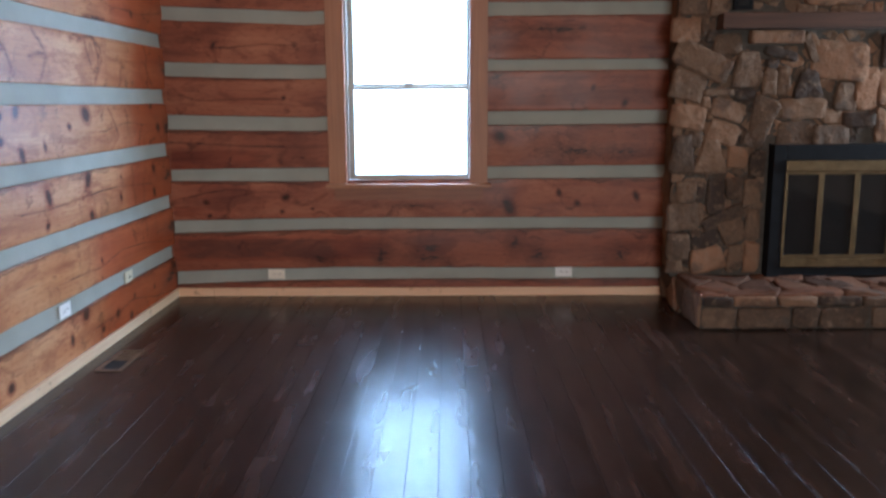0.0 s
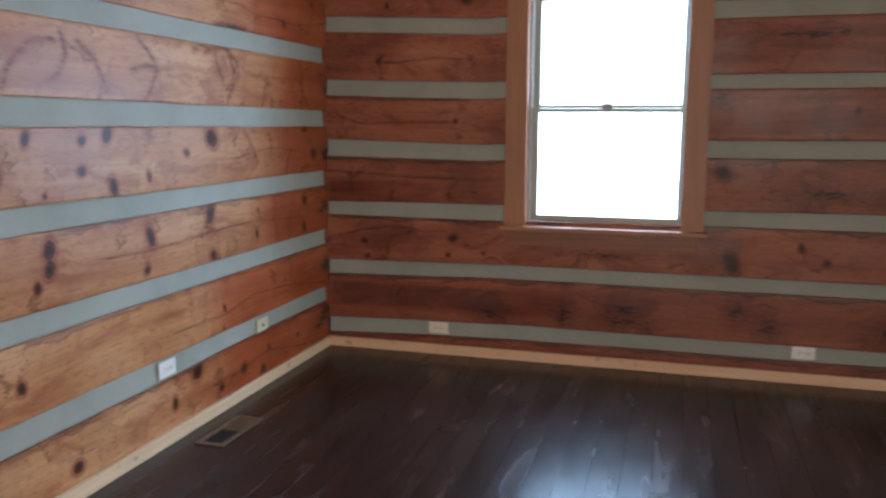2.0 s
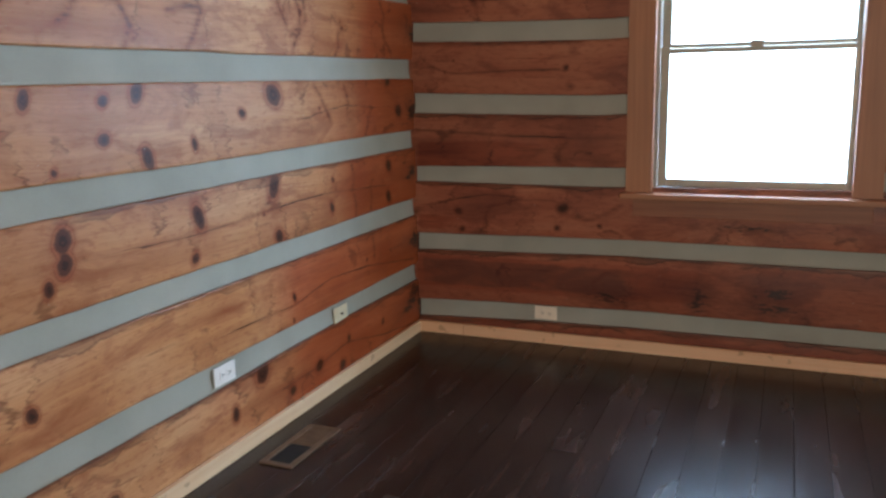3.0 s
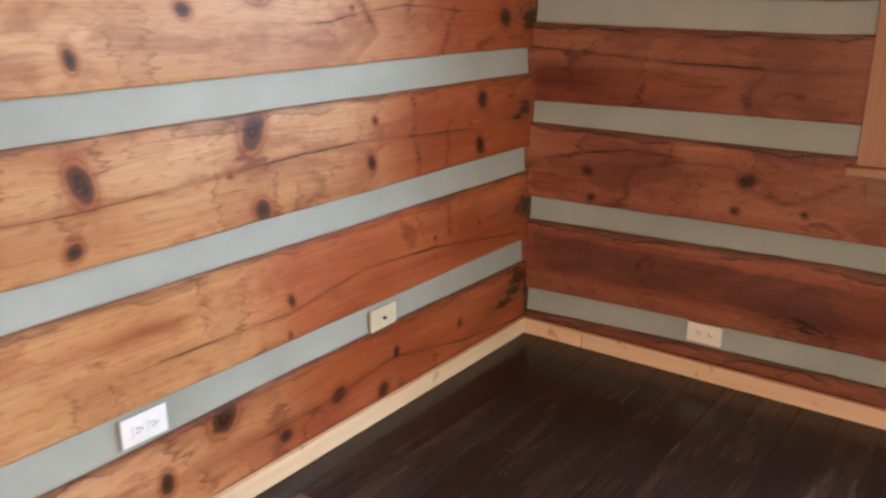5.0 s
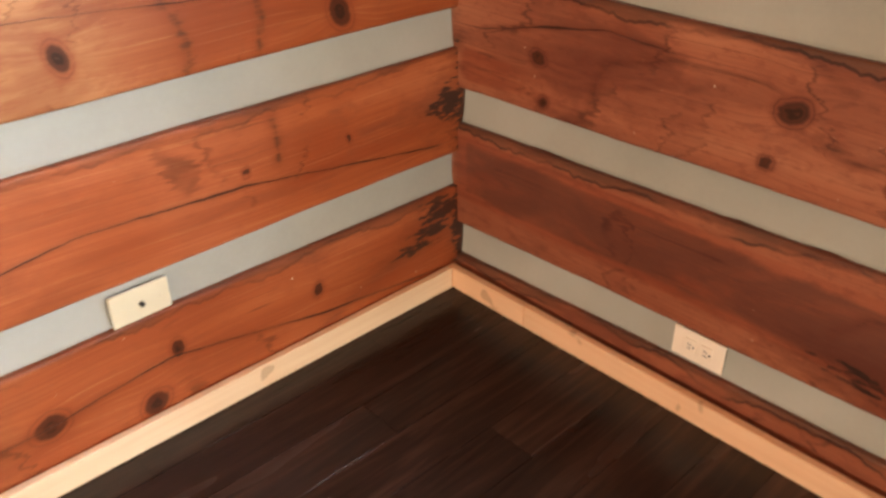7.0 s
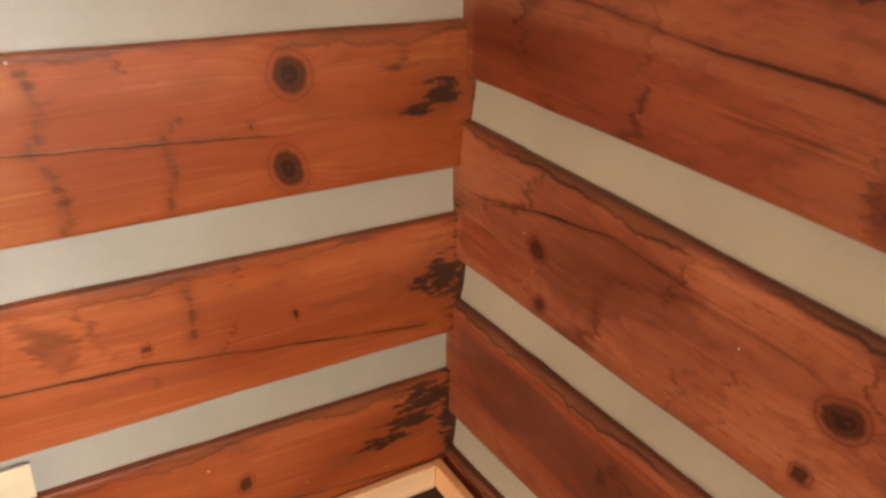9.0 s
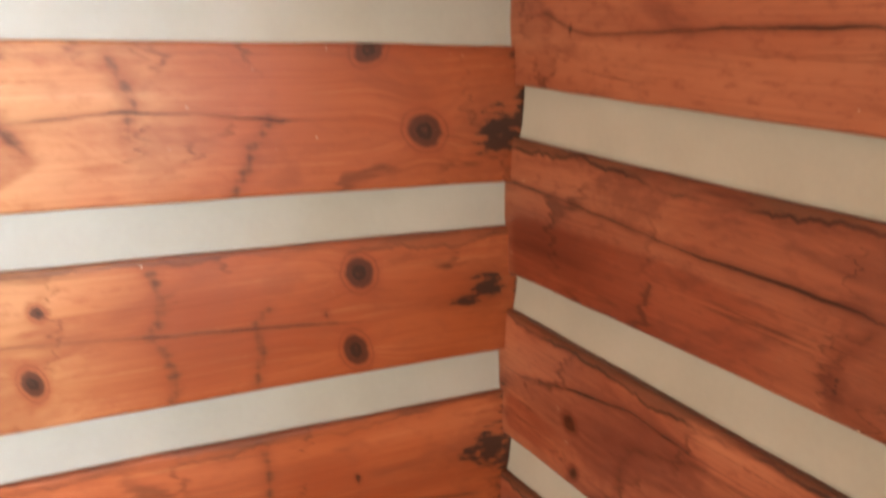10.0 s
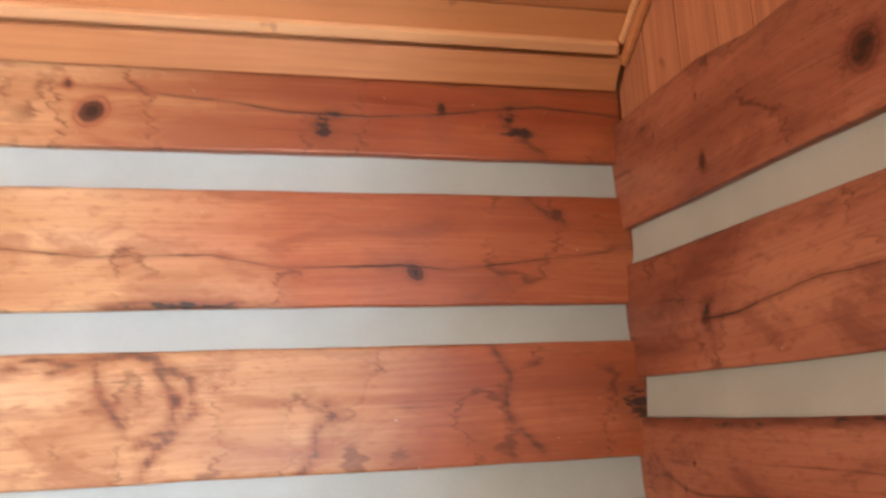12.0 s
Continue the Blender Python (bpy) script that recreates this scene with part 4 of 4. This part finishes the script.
def stone_mesh(parent, m, poly, front, seed, gap, mat):
    """One rough stone with the given outline on the plane m; front: how far it stands out."""
    rnd = random.Random(seed)
    xs, ys = [p[0] for p in poly], [p[1] for p in poly]
    c = Vector((sum(xs) / len(xs), sum(ys) / len(ys), 0))
    pts = []
    for i, a in enumerate(poly):
        b, z, a2 = poly[(i + 1) % len(poly)], poly[i - 1], Vector((*a, 0))
        for q, t in ((z, 0.10), (b, 0.10), (b, 0.34), (b, 0.66)):
            pts.append(a2.lerp(Vector((*q, 0)), t))
    tilt = rnd.uniform(-0.10, 0.10), rnd.uniform(-0.10, 0.10)
    bm = bmesh.new()
    rings = []
    for inset, up in ((0.0, -0.3), (0.0, 0.60), (0.003, 0.90), (0.014, 1.0), (0.04, 1.04)):
        ring = []
        for p in pts:
            d = c - p
            q = p + d * min((gap + inset) / max(d.length, 1e-4), 0.6)
            wob = noise.noise((q.x * 14 + seed, q.y * 14, inset * 12)) * 0.012
            wob2 = noise.noise((q.x * 14 - seed, q.y * 14 + 7, inset * 12)) * 0.012
            chip = noise.noise((q.x * 45, q.y * 45, seed)) * 0.005
            zz = front * up + (tilt[0] * (q.x - c.x) + tilt[1] * (q.y - c.y) + wob + chip) * max(up, 0)
            ring.append(bm.verts.new((q.x + wob * 0.6, q.y + wob2 * 0.6, max(zz, -0.008))))
        rings.append(ring)
    for A, B in zip(rings, rings[1:]):
        for i in range(len(A)):
            bm.faces.new((A[i], A[(i + 1) % len(A)], B[(i + 1) % len(B)], B[i]))
    mid = bm.verts.new((c.x, c.y, front * 1.06))
    for i in range(len(B)):
        bm.faces.new((B[i], B[(i + 1) % len(B)], mid))
    for f in bm.faces:
        f.smooth = True
    bmesh.ops.recalc_face_normals(bm, faces=bm.faces)
    bm.transform(m)
    return part("stone", bm, mat or M_STONE, parent)


def stones(parent, m, w, h, sx, sy, seed, holes=(), gap=0.006, proud=0.028, jitter=0.46, mat=None):
    """Stones over a rectangle of the plane m (its z looks out)."""
    rnd = random.Random(seed + 100)
    for k, poly in enumerate(cells(w, h, sx, sy, seed, jitter)):
        cxm, cym = sum(p[0] for p in poly) / len(poly), sum(p[1] for p in poly) / len(poly)
        for x0, y0, x1, y1 in holes:
            if x0 < cxm < x1 and y0 < cym < y1:
                poly = []
                break
            if min(p[0] for p in poly) < x1 and max(p[0] for p in poly) > x0 and min(p[1] for p in poly) < y1 and max(p[1] for p in poly) > y0:
                cuts = ((cxm - x0, x0, 0, 1, 0), (x1 - cxm, x1, 0, -1, 0), (cym - y0, 0, y0, 0, 1), (y1 - cym, 0, y1, 0, -1))
                _, px, py, nx, ny = min(cuts)
                poly = clip(poly, px, py, nx, ny)
        if len(poly) < 3 or max(p[0] for p in poly) - min(p[0] for p in poly) < 0.03 or max(p[1] for p in poly) - min(p[1] for p in poly) < 0.025:
            continue
        stone_mesh(parent, m, poly, proud * rnd.uniform(0.45, 1.15), seed * 100 + k, gap, mat)


def laid_stones(parent, m, rows, seed):
    """Stones laid one by one: along, height, width, height, lean in degrees, how far the top narrows (below 0: the foot)."""
    rnd = random.Random(seed)
    for k, (x, z, w, h, lean, taper) in enumerate(rows):
        top, foot = (1 - taper, 1) if taper > 0 else (1, 1 + taper)
        corners = []
        for sx, sz in ((-1, -1), (1, -1), (1, 1), (-1, 1)):
            wide = w * 0.555 * (top if sz > 0 else foot) * rnd.uniform(0.90, 1.06)
            corners.append(Vector((sx * wide, sz * h * 0.555 * rnd.uniform(0.88, 1.06))))
        poly = []
        ca, sa = math.cos(radians(lean)), math.sin(radians(lean))
        for i, a in enumerate(corners):
            p, n = corners[i - 1], corners[(i + 1) % 4]
            cut = rnd.uniform(0.03, 0.20)
            for q in (a.lerp(p, cut), a.lerp(n, rnd.uniform(0.03, 0.20))):
                poly.append((x + q.x * ca - q.y * sa, z + q.x * sa + q.y * ca))
        big = min(1.0, (w * h) ** 0.5 / 0.16)
        stone_mesh(parent, m, poly, rnd.uniform(0.022, 0.040) * (0.6 + 0.4 * big), seed * 50 + k, 0.001, M_STONE)


def plane(origin, right, up):
    r, u = Vector(right).normalized(), Vector(up).normalized()
    n = r.cross(u)
    return Matrix.Translation(origin) @ Matrix((r, u, n)).transposed().to_4x4()


mantel_z = (1.812, 1.906)
# the face: low rubble between the laid stones, and random stones beyond them
MX, MZ = 2.64, 2.12
face = plane((BX, FY + 0.02, HZ), (1, 0, 0), (0, 0, 1))
around = [(1.955 - BX, -0.1, 3.545 - BX, 1.090 - HZ), (1.585 - BX, mantel_z[0] - 0.002 - HZ, 3.92 - BX, mantel_z[1] + 0.002 - HZ), (1.78 - BX, 1.718 - HZ, 2.135 - BX, mantel_z[0] - HZ), (1.675 - BX, 1.928 - HZ, 1.805 - BX, 2.014 - HZ)]
stones(fire, face, MX - BX, MZ - HZ, 0.10, 0.08, 3, holes=around, proud=0.006)
stones(fire, plane((MX, FY + 0.02, HZ), (1, 0, 0), (0, 0, 1)), FR - MX, CHIMNEY - HZ, 0.20, 0.14, 4, holes=[(a - MX + BX, b, c - MX + BX, d) for a, b, c, d in around[:2]])
stones(fire, plane((BX, FY + 0.02, MZ), (1, 0, 0), (0, 0, 1)), MX - BX, CHIMNEY - MZ, 0.20, 0.14, 6)
at_face = plane((0, FY + 0.02, 0), (1, 0, 0), (0, 0, 1))
laid_stones(fire, at_face, [
    (1.43, 2.01, 0.18, 0.20, 0, 0.5), (1.59, 1.96, 0.11, 0.11, 0, 0.0), (1.69, 2.06, 0.12, 0.08, 0, 0.0), (1.89, 2.04, 0.18, 0.08, 0, 0.0), (1.39, 1.81, 0.18, 0.14, 0, 0.0),
    (1.51, 1.83, 0.05, 0.09, 0, 0.0), (1.57, 1.77, 0.10, 0.09, 0, 0.0), (1.50, 1.62, 0.35, 0.15, -25, 0.0), (1.42, 1.46, 0.20, 0.17, -15, 0.0), (1.80, 1.56, 0.21, 0.22, 0, 0.4),
    (1.62, 1.42, 0.19, 0.05, 0, 0.0), (1.79, 1.40, 0.12, 0.07, 0, 0.0), (1.88, 1.40, 0.04, 0.04, 0, 0.0), (1.54, 1.35, 0.05, 0.08, 0, 0.0), (1.68, 1.31, 0.20, 0.12, -15, 0.0),
], 21)
laid_stones(fire, at_face, [
    (1.91, 1.25, 0.18, 0.27, -15, -0.5), (1.43, 1.26, 0.22, 0.14, -8, 0.0), (1.57, 1.27, 0.04, 0.05, 0, 0.0), (1.66, 1.16, 0.19, 0.14, -20, 0.0), (1.40, 1.02, 0.16, 0.25, 0, 0.3),
    (1.49, 1.12, 0.09, 0.10, 0, -0.5), (1.59, 1.01, 0.22, 0.21, 0, 0.6), (1.76, 1.00, 0.12, 0.13, 0, 0.0), (1.89, 0.95, 0.10, 0.16, 0, 0.0), (1.85, 1.11, 0.13, 0.10, -20, 0.0),
    (1.44, 0.77, 0.12, 0.14, 0, 0.0), (1.53, 0.77, 0.06, 0.12, 0, 0.0), (1.63, 0.74, 0.12, 0.21, 0, 0.2), (1.75, 0.80, 0.12, 0.15, 0, -0.3), (1.87, 0.77, 0.11, 0.17, 0, 0.0),
], 22)
laid_stones(fire, at_face, [
    (1.42, 0.61, 0.20, 0.17, 0, 0.0), (1.54, 0.62, 0.03, 0.12, 0, 0.0), (1.69, 0.60, 0.27, 0.10, 28, 0.0), (1.84, 0.64, 0.06, 0.06, 30, 0.0), (1.75, 0.51, 0.15, 0.14, 20, 0.0),
    (1.89, 0.55, 0.09, 0.20, 0, 0.0), (1.40, 0.41, 0.14, 0.17, 0, 0.0), (1.51, 0.49, 0.06, 0.04, 0, 0.0), (1.57, 0.45, 0.18, 0.10, 25, 0.0), (1.59, 0.32, 0.25, 0.16, 12, 0.3),
    (1.78, 0.33, 0.11, 0.17, 0, 0.3), (1.89, 0.33, 0.09, 0.19, 0, 0.0), (1.38, 0.28, 0.12, 0.09, 0, 0.4), (1.95, 1.59, 0.07, 0.07, 0, 0.0), (1.94, 1.48, 0.10, 0.17, 0, 0.3),
], 23)
laid_stones(fire, at_face, [
    (2.03, 1.49, 0.08, 0.17, 0, 0.0), (2.19, 1.47, 0.18, 0.17, 0, 0.5), (2.19, 1.69, 0.05, 0.19, 25, 0.0), (2.38, 1.62, 0.33, 0.23, -5, 0.0), (2.43, 1.39, 0.14, 0.18, 0, 0.3),
    (2.17, 1.31, 0.28, 0.13, 0, 0.0), (2.36, 1.26, 0.12, 0.09, 0, 0.0), (2.12, 1.13, 0.20, 0.19, 0, 0.0), (2.35, 1.12, 0.22, 0.17, 0, 0.0), (2.54, 1.24, 0.19, 0.09, 0, 0.0),
    (2.57, 1.44, 0.14, 0.26, 0, 0.0), (2.33, 2.04, 0.35, 0.15, 0, 0.0), (2.03, 2.06, 0.09, 0.12, 0, 0.0), (1.88, 2.03, 0.18, 0.10, -8, 0.0), (1.66, 2.11, 0.17, 0.13, 0, 0.0),
], 24)
laid_stones(fire, at_face, [
    (1.92, 2.14, 0.27, 0.06, 0, 0.0), (2.15, 1.93, 0.12, 0.07, 0, 0.0), (2.42, 1.93, 0.13, 0.05, 0, 0.0), (1.66, 1.72, 0.16, 0.13, 0, 0.0), (2.00, 1.66, 0.20, 0.06, -15, 0.0),
], 25)
# the left side, the hearth's top, front and side
stones(fire, plane((SX, cy - 0.03, HZ), (0, -1, 0), (0, 0, 1)), cy - FY - 0.16, CHIMNEY - HZ, 0.20, 0.17, 5, proud=0.022)
stones(fire, plane((SX, HY + 0.03, HZ - 0.025), (1, 0, 0), (0, 1, 0)), FR - SX, FY - HY, 0.26, 0.17, 7, proud=0.026, mat=M_HEARTH)
stones(fire, plane((SX, HY + 0.03, 0.004), (1, 0, 0), (0, 0, 1)), FR - SX, 0.138, 0.20, 0.14, 9, proud=0.032, jitter=0.16)
stones(fire, plane((SX, HY + 0.03, 0.142), (1, 0, 0), (0, 0, 1)), FR - SX, 0.064, 0.24, 0.064, 10, proud=0.036, jitter=0.2)
stones(fire, plane((SX, FY + 0.33, 0.004), (0, -1, 0), (0, 0, 1)), 0.905, 0.20, 0.20, 0.10, 11, proud=0.03, jitter=0.3)
bm = box(bmesh.new(), (1.790, FY - 0.055, 1.722), (2.13, FY + 0.03, 1.806), 0.018)
part("corbel_stone", bm, M_STONE, fire, "flat pale stone under the mantel")
fbox = bmesh.new()
for lo, hi in (((ox0, 6.06, 0.205), (ox0 + 0.08, FY + 0.05, oz1 + 0.01)), ((ox1 - 0.08, 6.06, 0.205), (ox1, FY + 0.05, oz1 + 0.01)), ((ox0 + 0.081, 6.06, 0.985), (ox1 - 0.081, FY + 0.05, oz1 + 0.01))):
    box(fbox, lo, hi, 0.003)
part("surround", fbox, M_BLACK, fire, "matt black steel surround")
fb = bmesh.new()
box(fb, (ox0, cy - 0.06, 0.2), (ox1, cy - 0.002, oz1))
part("firebox", fb, M_BOX, fire, "soot-black firebox")
bx0, bx1 = ox0 + 0.081, ox1 - 0.081
bm = box(bmesh.new(), (bx0, 6.045, 0.914), (bx1, FY + 0.03, 0.983), 0.004)
part("header", bm, M_BRASS, fire, "antique brass header")
bm = box(bmesh.new(), (bx0, 6.05, 0.285), (bx1, FY + 0.03, 0.345), 0.004)
part("lower_rail", bm, M_BRASS, fire, "antique brass lower rail")
bm = box(bmesh.new(), (bx0, 6.07, 0.224), (bx1, FY + 0.03, 0.283), 0.002)
part("ash_plate", bm, M_BLACK, fire)
NP = 6
pw = (bx1 - bx0) / NP
for i in range(NP):
    a, b = bx0 + i * pw + 0.001, bx0 + (i + 1) * pw - 0.001
    bm = bmesh.new()
    for lo, hi in (((a, 6.055, 0.347), (a + 0.016, 6.08, 0.912)), ((b - 0.016, 6.055, 0.347), (b, 6.08, 0.912)), ((a + 0.0165, 6.055, 0.347), (b - 0.0165, 6.08, 0.365)), ((a + 0.0165, 6.055, 0.894), (b - 0.0165, 6.08, 0.912))):
        box(bm, lo, hi, 0.002)
    door = part("door", bm, M_BRASS, fire, "brass-framed glass door")
    part("pane", box(bmesh.new(), (a + 0.0165, 6.066, 0.3655), (b - 0.0165, 6.071, 0.8935)), M_SMOKE, door)
    if i in (1, 2, 3, 4):
        part("door_handle", rod(bmesh.new(), ((a if i % 2 else b) + (0.008 if i % 2 else -0.008), 6.035, 0.34), ((a if i % 2 else b) + (0.008 if i % 2 else -0.008), 6.055, 0.34), 0.012), M_BRASS, door)
mantel = tagged(slab("mantel", (1.587, FY - 0.11, mantel_z[0]), (3.915, FY + 0.02, mantel_z[1]), M_MANTEL, None, "dark reddish-brown wooden mantel beam on the stone chimney", 0.008), category="mantel")
sock = empty("fireplace_socket", "black recessed socket box above the mantel", "wall socket", (1.74, FY - 0.010, 1.971))
part("cover_plate", box(bmesh.new(), (-0.060, -0.008, -0.038), (0.060, 0.03, 0.038), 0.003), M_BLACK, sock)
part("receptacle", box(bmesh.new(), (-0.032, -0.011, -0.014), (0.032, -0.0082, 0.014), 0.002), M_BOX, sock)

# ---- upright boards of the north gable ----
rnd = random.Random(17)
x = WX + 0.004
while x < EX - 0.03:
    w = rnd.uniform(0.105, 0.165) if x > -1.64 else 0.1545
    b = min(x + w - 0.003, EX - 0.002)
    low = 2.219 if -0.97 < x + w and x < 0.15 else 2.235
    if b > 1.34 and x < FR:
        low = CHIMNEY
    if min(roof(x), roof(b)) > low + 0.03:
        top = [(b, roof(b)), (x, roof(x))] if not x < RIDGE < b else [(b, roof(b)), (RIDGE, roof(RIDGE)), (x, roof(x))]
        part("gable_board", prism([(x, low), (b, low)] + top, NY + 0.0245 + rnd.uniform(0, 0.004), cy + 0.0015), M_GABLE, wall_north)
    x += w

# ---- floor planks, last ----
floor = tagged(slab("floor", (cx - 0.16, SY - 0.15, -0.08), (EX + 0.15, cy + 0.16, -0.004), M_SUB, None, "hand-scraped espresso plank floor"), kind="structure")
PW = 0.121
rnd = random.Random(11)
meshes = []
for L in (0.6, 0.9, 1.2, 1.5, 1.8):
    bm = box(bmesh.new(), (-PW / 2 + 0.0008, 0.0005, -0.012), (PW / 2 - 0.0008, L - 0.0005, 0.0), 0)
    bmesh.ops.bevel(bm, geom=[e for e in bm.edges if all(v.co.z > -0.001 for v in e.verts) and abs(e.verts[0].co.x - e.verts[1].co.x) < 0.01], offset=0.0005, segments=1, affect="EDGES")
    me = bpy.data.meshes.new("plank")
    bm.to_mesh(me)
    bm.free()
    me.materials.append(M_FLOOR)
    meshes.append((L, me))
x = WX + PW / 2 - 0.02
while x < EX:
    y = SY - rnd.uniform(0, 1.2)
    while y < cy:
        L, me = rnd.choice(meshes)
        if y + L > cy:
            L = cy - y
            if L < 0.1:
                break
            cut = me.copy()
            for v in cut.vertices:
                v.co.y = min(v.co.y, L)
            me = cut
        ob = new("plank", me)
        ob.parent = floor
        ob.location = (x, y, rnd.uniform(-0.0006, 0.0))
        y += L
    x += PW
